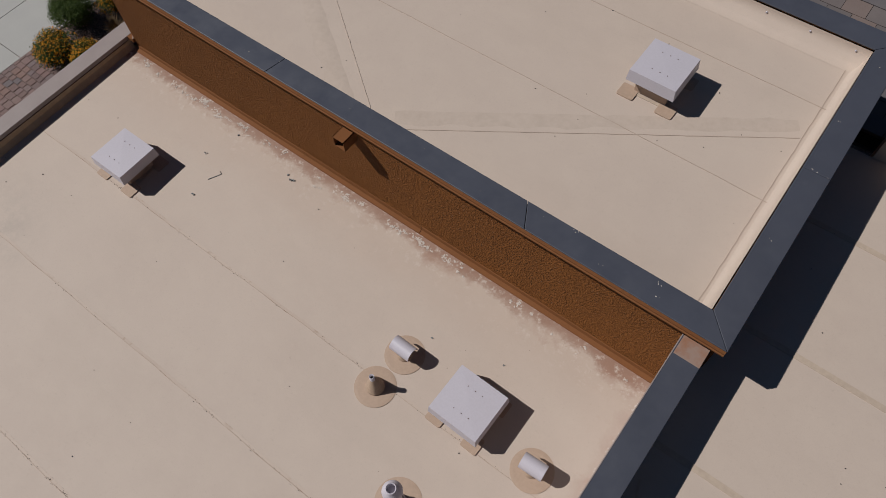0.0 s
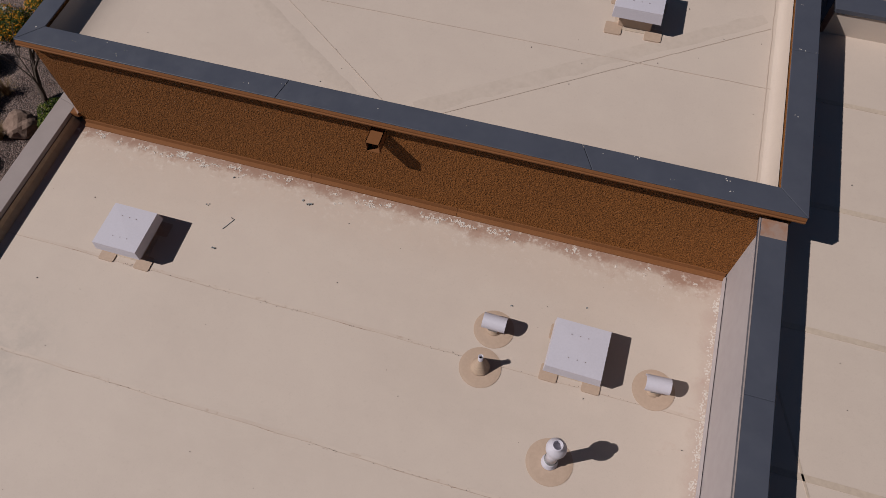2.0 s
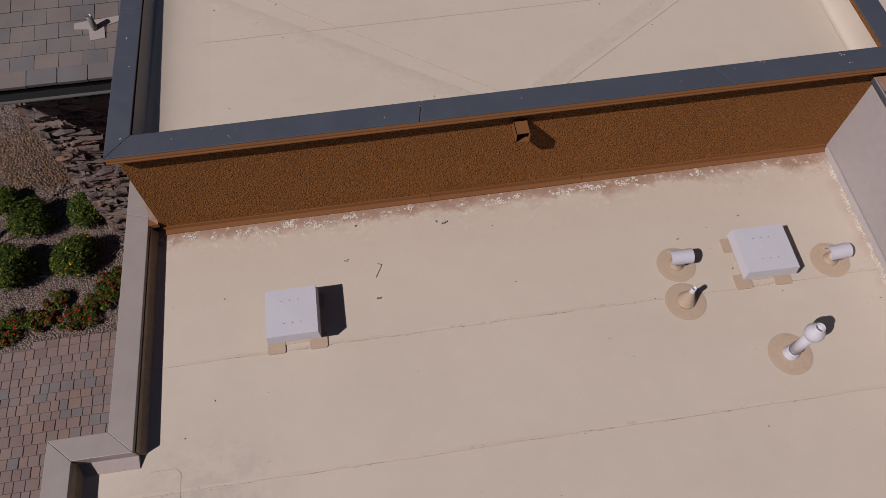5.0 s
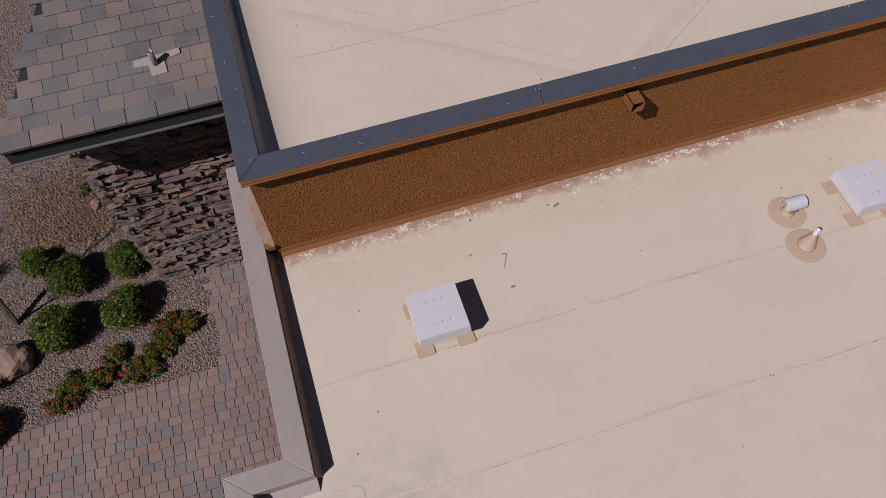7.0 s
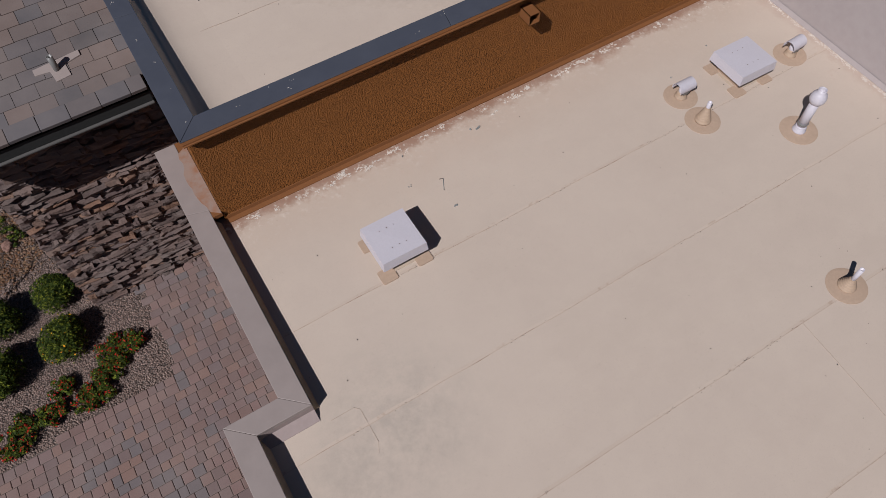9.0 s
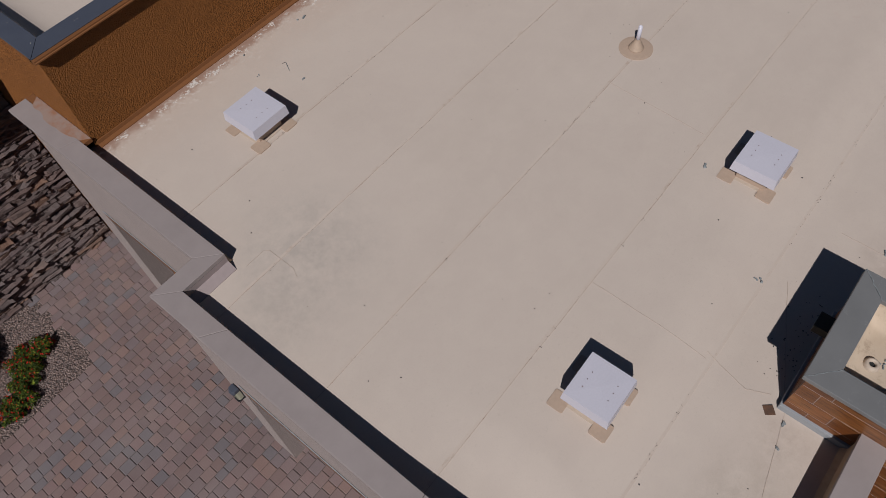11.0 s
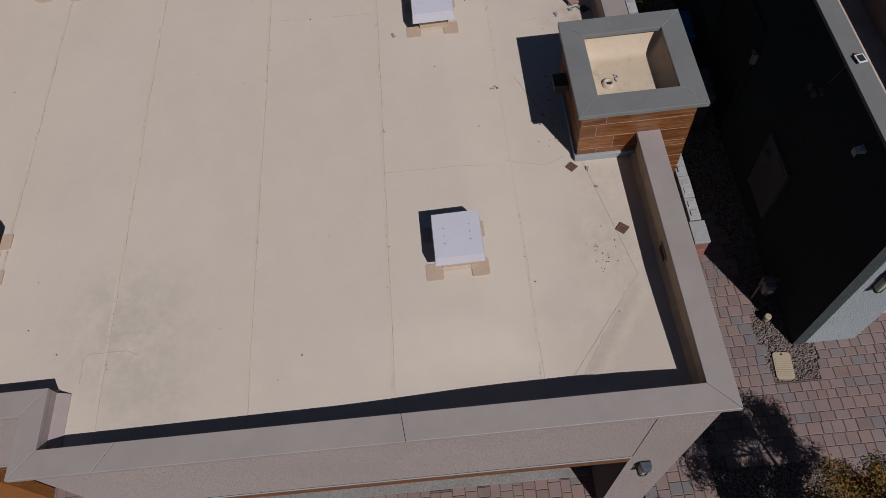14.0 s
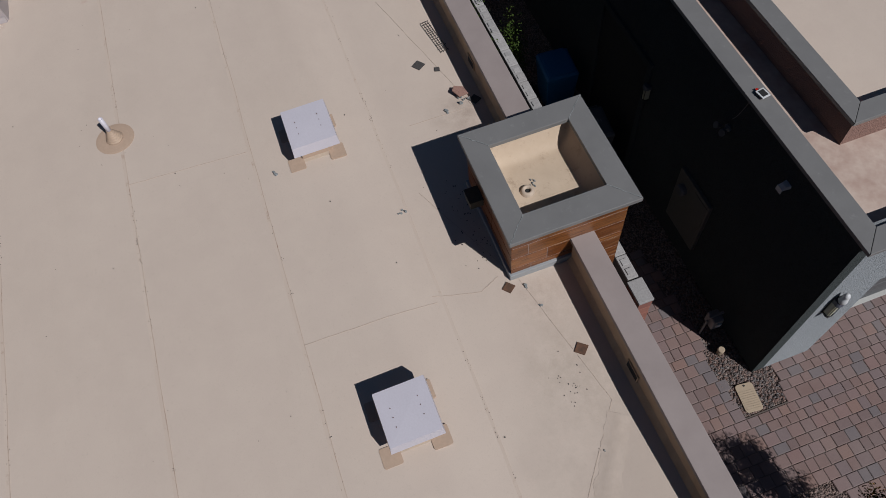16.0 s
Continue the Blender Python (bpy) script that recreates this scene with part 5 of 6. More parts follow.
# ---- crickets and seams of the flat roofs ----
def bent(a, b, n=24, wob=0.008):
    return [(a[0] + (b[0] - a[0]) * k / n + wob * noise.noise((k * 0.7, a[0], 2)), a[1] + (b[1] - a[1]) * k / n + wob * noise.noise((k * 0.7, a[1], 5))) for k in range(n + 1)]


for a, b in (((-6.95, 5.40), (0.84, 5.42)), ((-6.95, 6.80), (0.84, 6.80)), ((0.72, 4.1), (0.72, 7.5)), ((-6.9, 7.42), (0.8, 7.42))):
    part("seam_line", ribbon(bent(a, b, 40), 0.008, upper, 0.004), SEAM_FAINT, roof_up, "faint welded seam")
for a, b in (((-2.72, 4.05), (0.70, 6.31)), ((-3.05, 4.05), (-4.5, 5.12)), ((-4.5, 5.12), (-6.7, 6.7))):
    part("seam_line", ribbon(bent(a, b, 40), 0.008, upper, 0.004), SEAM_FAINT, roof_up, "cricket seam")
CRICKETS = (((-3.35, 4.0), (-6.85, 6.45), 0.16), ((-2.85, 4.18), (0.62, 6.47), 0.13))
for a, b, w in CRICKETS:
    pts = bent(a, b, 30, 0.02)
    bm = bmesh.new()
    rows = []
    for i, (x, y) in enumerate(pts):
        d = Vector((b[0] - a[0], b[1] - a[1])).normalized()
        s = Vector((-d.y, d.x))
        wob = w * (0.8 + 0.4 * noise.noise((i * 0.35, 3, w)))
        rows.append([bm.verts.new((x + s.x * o * wob, y + s.y * o * wob, upper(x, y) + h)) for o, h in ((-1.4, -0.003), (-0.5, 0.0015), (0, 0.0042 + 0.002 * noise.noise((i * .5, 1, 1))), (0.5, 0.0015), (1.4, -0.003))])
    for p, q in zip(rows, rows[1:]):
        for k in range(4):
            bm.faces.new((p[k], p[k + 1], q[k + 1], q[k]))
    bmesh.ops.recalc_face_normals(bm, faces=bm.faces)
    if bm.faces[0].normal.z < 0:
        bmesh.ops.reverse_faces(bm, faces=bm.faces)
    part("cricket_fold", bm, MEMBRANE_FOLD, roof_up, "wrinkled dirt-stained membrane fold", None, True)
for a, b in (((-3.78, -3.70), (-5.17, -4.31)), ((-5.17, -4.31), (-6.61, -4.62)), ((-6.61, -4.62), (-7.66, -3.76)), ((-5.03, -3.42), (-5.15, -3.9)), ((-5.15, -3.9), (-5.05, -4.12)), ((-2.9, -4.7), (-2.1, -4.5)), ((-2.1, -4.5), (-0.7, -4.14)), ((-2.85, -3.9), (-2.85, -4.8)), ((-5.1, -2.1), (-5.11, -3.45)), ((-2.5, -0.7), (-2.56, -2.05))):
    part("seam_line", ribbon(bent(a, b, 16), 0.006, low, 0.003), SEAM_FAINT, roof_low, "thin membrane patch edge")
pts = [(-7.25, 0.98), (-7.0, 0.98), (-6.95, 0.93), (-6.95, 0.55), (-7.0, 0.45)]
part("seam_line", ribbon(pts, 0.005, low, 0.003), SEAM_FAINT, roof_low, "thin membrane patch edge")
bm = bmesh.new()
rows = []
for i in range(25):
    x, y = -6.75 - 0.95 * i / 24, -4.62 + 0.66 * i / 24
    wob = 0.085 * (1 + 0.35 * noise.noise((i * 0.4, 9, 0)))
    rows.append([bm.verts.new((x + 0.57 * o * wob, y + 0.82 * o * wob, low(x + 0.57 * o * wob, y + 0.82 * o * wob) + h)) for o, h in ((-1.3, 0.002), (-0.5, 0.006), (0, 0.011 + 0.003 * noise.noise((i * .6, 4, 1))), (0.5, 0.006), (1.3, 0.002))])
for p, q in zip(rows, rows[1:]):
    for k in range(4):
        bm.faces.new((p[k], p[k + 1], q[k + 1], q[k]))
bmesh.ops.recalc_face_normals(bm, faces=bm.faces)
part("cricket_fold", bm, MEMBRANE_FOLD, roof_low, "wrinkled dirt-stained membrane fold", None, True)


for k in range(16):
    part("screw", lathe([(0.012, 0.0), (0.012, 0.006), (0.006, 0.01)], 8), VENT_WHITE, lining, "pale bar screw", pose(-6.8 + k * 0.5, Y1 - 0.225, 6.19, 90))

# ---- litter on the roof ----
def chip_mesh(rng, bm, x, y, z, r, h, sides=6):
    a0 = rng.uniform(0, 6.3)
    pts = [(x + r * rng.uniform(0.45, 1.0) * math.cos(a0 + 2 * math.pi * k / sides), y + r * rng.uniform(0.45, 1.0) * math.sin(a0 + 2 * math.pi * k / sides)) for k in range(sides)]
    top = [(x + (p[0] - x) * 0.7, y + (p[1] - y) * 0.7) for p in pts]
    prism(pts, z - 0.004, z + h, 0, bm, top)


rng = random.Random(12)
bm = bmesh.new()
for k in range(64):
    x = rng.uniform(-7.1, 0.7)
    if noise.noise((x * 1.3, 0, 7)) < -0.15 and rng.random() < 0.75:
        continue
    y = 3.64 - abs(rng.gauss(0, 0.05))
    for lump in range(rng.randint(1, 4)):
        lx, ly = x + rng.gauss(0, 0.035), min(3.68, y + rng.gauss(0, 0.018))
        spread = rng.uniform(0.004, 0.017)
        for j in range(rng.randint(5, 13)):
            chip_mesh(rng, bm, lx + rng.gauss(0, spread * 1.4), ly + rng.gauss(0, spread), low(x, y), rng.uniform(0.004, 0.016), rng.uniform(0.001, 0.005), 8)
for k in range(110):
    y = rng.uniform(0.6, 3.5)
    x = 0.82 - abs(rng.gauss(0, 0.022))
    for j in range(6):
        chip_mesh(rng, bm, x + rng.gauss(0, 0.015), y + rng.gauss(0, 0.03), low(x, y), rng.uniform(0.004, 0.016), rng.uniform(0.001, 0.004), 8)
bmesh.ops.recalc_face_normals(bm, faces=bm.faces)
tagged(part("paint_flakes", bm, FLAKE), "flaking white coating along the foot of the walls", "paint flakes", kind="stuff")
bm = bmesh.new()
for k in range(75):
    x, y = rng.uniform(-7.7, 0.7), rng.uniform(-4.7, 3.5)
    if x < -7.3 and y > 1:
        continue
    chip_mesh(rng, bm, x, y, low(x, y), rng.choice((0.004, 0.005, 0.006, 0.009, 0.012)), rng.uniform(0.003, 0.008), 5)
for k in range(85):
    s = rng.choice((2.09, 0.78, -0.66, -2.06, -3.48))
    xc, run = rng.uniform(-7.2, 0.5), rng.uniform(0.01, 0.22)
    for j in range(rng.randint(1, 9)):
        x, y = xc + rng.gauss(0, run), s - 0.036 + rng.gauss(0, 0.009)
        if -7.3 < x < 0.7:
            chip_mesh(rng, bm, x, y, low(x, y), rng.uniform(0.003, 0.008), 0.004, 5)
for k in range(26):
    x, y = rng.uniform(-6.9, 0.7), rng.uniform(4.2, 7.3)
    chip_mesh(rng, bm, x, y, upper(x, y), rng.uniform(0.004, 0.012), 0.006, 5)
for k in range(16):
    x, y = rng.uniform(1.3, 4.5), rng.uniform(1, 6.5)
    chip_mesh(rng, bm, x, y, Z_EAST, rng.uniform(0.004, 0.010), 0.006, 5)
for k in range(26):
    x, y = rng.gauss(-6.42, 0.12), rng.gauss(-4.33, 0.07)
    chip_mesh(rng, bm, x, max(-4.75, y), low(x, max(-4.75, y)), rng.uniform(0.004, 0.013), 0.004, 5)
for k in range(60):
    x, y = rng.gauss(-4.3, 0.35), rng.gauss(-4.08, 0.1)
    if y > -4.2:
        chip_mesh(rng, bm, x, y, low(x, y), rng.uniform(0.004, 0.014), 0.006, 5)
bmesh.ops.recalc_face_normals(bm, faces=bm.faces)
tagged(part("roof_grit", bm, DEBRIS_DARK), "dark grit, leaf bits and dirt specks on the roof", "grit", kind="stuff")


bm = bmesh.new()
for k in range(26):
    side = rng.random()
    if side < 0.5:
        x, y = rng.uniform(-7.2, 1.05), rng.uniform(3.73, 3.92)
    elif side < 0.75:
        x, y = rng.uniform(-7.26, -7.08), rng.uniform(3.8, 7.5)
    else:
        x, y = rng.uniform(0.89, 1.09), rng.uniform(3.8, 7.5)
    for j in range(rng.randint(1, 3)):
        chip_mesh(rng, bm, x + rng.gauss(0, 0.02), y + rng.gauss(0, 0.008), Z_CAP_UP + 0.003, rng.uniform(0.003, 0.009), 0.0, 6)
bmesh.ops.recalc_face_normals(bm, faces=bm.faces)
tagged(part("bird_marks", bm, FLAKE), "white bird marks and scratches on the slate coping", "bird marks", kind="stuff")


def square_scrap(x, y, s, turn, mat, label, thick=0.012):
    v = thing("metal_scrap", label, "scrap", pose(x, y, low(x, y) + 0.002, 0, 0, turn), "scrap on the roof")
    b = prism([(-s / 2, -s / 2), (s / 2, -s / 2 * 0.92), (s / 2 * 0.97, s / 2), (-s / 2 * 0.9, s / 2 * 0.95)], 0, thick, 0.002)
    part("plate", b, mat, v)
    return v


square_scrap(-5.21, -4.175, 0.10, 40, RUST, "small rusty brown square plate lying on the roof")
square_scrap(-6.06, -4.57, 0.11, 48, RUST, "small rusty brown square plate lying on the roof")
square_scrap(-2.00, -4.30, 0.12, 35, DEBRIS_DARK, "dark grey square tile scrap on the roof")
square_scrap(-2.15, -4.49, 0.065, -15, DEBRIS_DARK, "dark grey square tile scrap on the roof")
square_scrap(-2.77, -4.745, 0.11, 30, DEBRIS_DARK, "dark grey square tile scrap on the roof")
slab = thing("broken_tile", "broken orange-brown roof tile corner propped on rubble", "rubble", pose(-2.62, -4.60, low(0, -4.6)))
part("shard", prism([(-0.09, -0.05), (0.02, -0.08), (0.10, 0.0), (0.07, 0.07), (-0.05, 0.075)], 0.045, 0.062, 0.004), STUCCO_PINK, slab, "", pose(0, 0, 0, 10, -12, 30))
for k in range(14):
    bm = bmesh.new()
    chip_mesh(rng, bm, rng.gauss(-0.05, 0.05), rng.gauss(0.0, 0.04), 0.0, rng.uniform(0.012, 0.032), rng.uniform(0.012, 0.05), 6)
    bmesh.ops.recalc_face_normals(bm, faces=bm.faces)
    part("rubble", bm, DEBRIS, slab, "pale crumbled mortar")
for x, y, r in ((-2.82, -4.38, 0.035), (-3.94, -3.47, 0.03), (-3.96, -3.44, 0.022), (-2.98, -2.28, 0.03), (-4.838, 2.52, 0.022), (-4.06, 3.40, 0.022), (-3.98, 3.37, 0.026), (-5.0, 3.49, 0.02), (-1.34, 2.76, 0.018), (-0.55, 2.96, 0.014), (-5.16, 3.04, 0.016), (-7.0, -4.35, 0.018), (-5.25, -4.33, 0.03), (-5.5, -4.4, 0.022)):
    bm = bmesh.new()
    for k in range(3):
        chip_mesh(rng, bm, rng.gauss(0, r * 0.5), rng.gauss(0, r * 0.4), 0, r * rng.uniform(0.5, 1), r * rng.uniform(0.4, 0.8), 6)
    bmesh.ops.recalc_face_normals(bm, faces=bm.faces)
    tagged(part("stone_chip", bm, DEBRIS, None, "", pose(x, y, low(x, y))), "small grey broken stone chip on the roof", "debris", "stone chips")
shim = thing("wire_scrap", "thin dark strip of bent metal lying on the roof", "scrap", pose(-4.80, 2.86, low(0, 2.9)))
part("strip", block(-0.003, 0.003, -0.09, 0.085, 0.0, 0.008, 0.001), DEBRIS, shim, "", pose(0, 0, 0, 0, 0, -28))
part("tab", block(-0.05, 0.0, -0.003, 0.003, 0.0, 0.006), DEBRIS_DARK, shim, "", pose(0.04, 0.075, 0, 0, 0, -20))
grate = thing("wire_mesh", "crushed strip of grey wire mesh beside the parapet", "wire mesh", pose(-1.62, -4.64, low(0, -4.6), 0, 0, 8))
for k in range(15):
    t = -0.28 + k * 0.04
    part("wire", block(t, t + 0.006, -0.05, 0.05, 0.012 + 0.01 * math.sin(k), 0.018 + 0.01 * math.sin(k)), DEBRIS_DARK, grate, "", pose(0, 0, 0, 0, 0, rng.uniform(-4, 4)))
for k in range(4):
    part("wire", block(-0.29, 0.29, -0.05 + k * 0.033, -0.045 + k * 0.033, 0.004, 0.01), DEBRIS_DARK, grate)
bm = bmesh.new()
for k in range(12):
    chip_mesh(rng, bm, -4.535 + rng.gauss(0.06, 0.05), -4.65 + rng.gauss(-0.085, 0.03), 5.113, rng.uniform(0.008, 0.022), 0.012, 6)
bmesh.ops.recalc_face_normals(bm, faces=bm.faces)
tagged(part("basin_chips", bm, DEBRIS), "grey stone chips lying in the basin", "debris", kind="stuff")


# ---- plants ----
def leaves(rng, n, place, size, curl=0.25):
    """n small folded leaves as arrays; place(rng) gives a point and an outward direction."""
    v, f = [], []
    for k in range(n):
        c, out = place(rng)
        d = Vector((rng.gauss(0, 1), rng.gauss(0, 1), rng.gauss(0, 1))).normalized()
        nrm = (out * 1.1 + d * 0.8 + Vector((0, 0, 0.35))).normalized()
        t = nrm.cross(Vector((rng.gauss(0, 1), rng.gauss(0, 1), rng.gauss(0, 1)))).normalized()
        s = nrm.cross(t)
        L, W = size * rng.uniform(0.7, 1.3), size * rng.uniform(0.35, 0.6)
        b = len(v)
        v += [c - t * L, c + s * W + nrm * W * curl, c + t * L, c - s * W + nrm * W * curl]
        f += [(b, b + 1, b + 2), (b, b + 2, b + 3)]
    return v, f


def leaf_part(name, rng, n, place, size, mat, parent, label=""):
    v, f = leaves(rng, n, place, size)
    me = bpy.data.meshes.new(name)
    me.from_pydata(v, [], f)
    return part(name, me, mat, parent, label)


def limb(bm, a, b, r0, r1, seg=6):
    a, b = Vector(a), Vector(b)
    d = (b - a).normalized()
    u = d.orthogonal().normalized()
    w = d.cross(u)
    r = [[bm.verts.new(p + (u * math.cos(2 * math.pi * k / seg) + w * math.sin(2 * math.pi * k / seg)) * q) for k in range(seg)] for p, q in ((a, r0), (b, r1))]
    for k in range(seg):
        bm.faces.new((r[0][k], r[0][(k + 1) % seg], r[1][(k + 1) % seg], r[1][k]))
    bm.faces.new(r[1])


def bush(x, y, r, h, mat, label, n=2600, size=0.022, petals=None, np_=0, lumps=9, seed=0, flat=1.0, cat="shrub", group="", loose=False):
    rng = random.Random(seed + int(x * 100) + int(y * 10))
    v = thing("shrub", label, cat, pose(x, y, -0.03), group)
    cl = []
    for k in range(lumps):
        a, q = rng.uniform(0, 6.28), (rng.uniform(0.25, 1.05) if loose else rng.uniform(0.2, 0.56)) * r
        cl.append((Vector((q * math.cos(a), q * math.sin(a), h * rng.uniform(0.3, 0.62))), r * (rng.uniform(0.16, 0.36) if loose else rng.uniform(0.38, 0.55))))
    cl.append((Vector((0, 0, h * 0.5)), r * (0.4 if loose else 0.8)))

    def place(g):
        c, q = g.choice(cl)
        d = Vector((g.gauss(0, 1), g.gauss(0, 1), g.gauss(0, 1))).normalized()
        if d.z < -0.3:
            d.z = -d.z
        p = c + Vector((d.x * q, d.y * q, d.z * q * h / r * 0.85 * flat)) * g.uniform(0.78, 1.03)
        p.z = max(p.z, 0.02)
        return p, d

    leaf_part("foliage", rng, n, place, size, mat, v)
    bm = bmesh.new()
    for k in range(9):
        a = rng.uniform(0, 6.28)
        limb(bm, (0.03 * math.cos(a), 0.03 * math.sin(a), 0), (r * 0.6 * math.cos(a), r * 0.6 * math.sin(a), h * rng.uniform(0.45, 0.75)), 0.014, 0.004, 5)
    part("stem", bm, BARK, v)
    if petals:
        leaf_part("blossom", rng, np_, lambda g: (lambda p: (p[0] + p[1] * 0.02, p[1]))(place(g)), size * (0.85 if loose else 1.05), petals, v, "clustered blossoms")
    return v


BALL = "rounded dense green shrub in the gravel bed"
for x, y, r, h, n in ((-11.50, 7.38, 0.50, 0.62, 9000), (-10.55, 6.46, 0.48, 0.58, 7500), (-11.76, 6.38, 0.50, 0.62, 9000), (-10.46, 7.50, 0.43, 0.5, 7000), (-12.13, 7.98, 0.36, 0.42, 5000)):
    bush(x, y, r, h, LEAF_GREEN, BALL, n, 0.026, PETAL_ORANGE if abs(x + 10.55) < 0.01 else None, 60, 22, group="gravel bed shrubs")
REDS = "low spreading shrub with small red flowers in gravel"
for x, y, r in ((-9.85, 5.97, 0.30), (-9.52, 5.86, 0.20), (-10.02, 5.62, 0.26), (-10.28, 5.36, 0.27), (-10.58, 5.24, 0.24), (-11.52, 5.30, 0.32), (-11.85, 5.08, 0.24), (-11.12, 5.30, 0.20), (-10.85, 5.62, 0.20)):
    bush(x, y, r, 0.24, LEAF_GREEN, REDS, 1500, 0.026, PETAL_RED, 110, 24, group="red flowering shrubs", loose=True)
GOLD = "mounded shrub covered in orange-yellow flowers"
for x, y, r, h in ((-13.87, 4.5, 0.58, 0.62), (-13.17, 4.86, 0.46, 0.5), (-14.08, 6.38, 0.52, 0.55), (-14.42, 8.55, 0.60, 0.6), (-14.2, 9.5, 0.45, 0.5)):
    bush(x, y, r, h, LEAF_DARK, GOLD, 9000, 0.022, PETAL_ORANGE, 2300, 22, group="orange flowering shrubs")
bush(-14.33, 5.5, 0.62, 0.8, LEAF_DARK, "rounded dark green clipped shrub in the gravel", 16000, 0.02, lumps=30)
bush(-14.45, 7.38, 0.46, 0.5, LEAF_DARK, "green shrub with wiry stems and few yellow flowers", 7000, 0.022, PETAL_ORANGE, 160, 22)
for x, y, r in ((-11.05, 9.65, 0.26), (-10.8, 9.25, 0.17), (-11.2, 10.0, 0.15)):
    bush(x, y, r, 0.14, LEAF_GREEN, "low green weeds at the edge of bare earth", 420, 0.024, lumps=10, loose=True, cat="weeds", group="weeds")
bush(-9.35, -7.35, 0.32, 0.35, LEAF_GREEN, "low green shrub with few red flowers", 1400, 0.022, PETAL_RED, 30)
for x, y, r, h in ((0.55, -6.05, 0.55, 1.9), (1.4, -6.0, 0.6, 2.1), (2.3, -6.05, 0.6, 2.0), (0.9, -6.75, 0.4, 1.9)):
    bush(x, y, r, h, LEAF_DARK, "tall green hedge shrub against the block wall", 1500, 0.024, group="hedge")


def tuft(x, y, r, h, label, n=130):
    rng = random.Random(int(x * 77 + y * 31))
    v = thing("grass_tuft", label, "grass", pose(x, y, -0.03), "dry tufts")
    vs, fs = [], []
    for k in range(n):
        a, q = rng.uniform(0, 6.28), r * rng.uniform(0.2, 1.0)
        o = Vector((0.05 * math.cos(a), 0.05 * math.sin(a), 0))
        tip = Vector((q * math.cos(a), q * math.sin(a), h * rng.uniform(0.5, 1.0)))
        mid = o.lerp(tip, 0.5) + Vector((0, 0, h * 0.18))
        s = Vector((-math.sin(a), math.cos(a), 0)) * 0.006
        b = len(vs)
        vs += [o - s, o + s, mid + s, mid - s, tip]
        fs += [(b, b + 1, b + 2, b + 3), (b + 3, b + 2, b + 4)]
    me = bpy.data.meshes.new("blades")
    me.from_pydata(vs, [], fs)
    part("foliage", me, DRY_GRASS, v)
    return v


for x, y in ((-13.05, 8.1), (-14.1, 10.1), (-13.3, 9.0), (-13.5, 6.85), (-12.95, 5.72), (-13.4, 5.85)):
    tuft(x, y, 0.36, 0.4, "dry rust-brown ornamental grass tuft in gravel")


def boulder(x, y, r, label, mat, seed):
    bm = bmesh.new()
    bmesh.ops.create_icosphere(bm, subdivisions=3, radius=r)
    for v in bm.verts:
        n = noise.noise(v.co * (1.6 / r) + Vector((seed, 0, 0))) * 0.28 + noise.noise(v.co * (5 / r)) * 0.07
        v.co *= 1 + n
        v.co.z *= 0.72
    tagged(part("boulder", bm, mat, None, "", pose(x, y, r * 0.32)), label, "boulder", "boulders")


boulder(-13.55, 10.02, 0.30, "rosy brown boulder in the gravel bed", ROSE_ROCK, 1)
boulder(-12.62, 6.08, 0.34, "large pale rosy boulder in the gravel bed", ROSE_ROCK, 4)
boulder(-11.0, 9.15, 0.12, "small brown rock in the gravel bed", STUCCO_PINK, 6)
# bare leaning tree beside the boulder
bare = thing("bare_tree", "young leafless tree with grey-brown forked stems in gravel", "tree", pose(-12.58, 6.9, -0.03))
rng = random.Random(8)


def fork(bm, a, d, length, r, depth):
    """A limb in three bent lengths that splits into thinner ones."""
    p = Vector(a)
    for k in range(3):
        d = (d + Vector((rng.gauss(0, 0.10), rng.gauss(0, 0.10), 0.03))).normalized()
        q = p + d * length / 3
        limb(bm, p, q, r * (1 - 0.13 * k), r * (0.87 - 0.13 * k), 7 if depth > 2 else 5)
        p = q
    if depth:
        for k in range(3 if depth > 1 else 2):
            side = Vector((rng.gauss(0, 1), rng.gauss(0, 1), rng.uniform(-0.1, 0.5))).normalized()
            fork(bm, p - d * length * 0.12 * k, (d + side * 0.75).normalized(), length * rng.uniform(0.5, 0.72), r * 0.5, depth - 1)


for lean, length, r in ((Vector((-0.16, 0.10, 1)), 1.0, 0.062), (Vector((0.12, 0.05, 1)), 0.8, 0.03)):
    bm = bmesh.new()
    fork(bm, (0.03 * lean.x, 0, 0), lean.normalized(), length, r, 3)
    part("trunk", bm, BARK, bare)


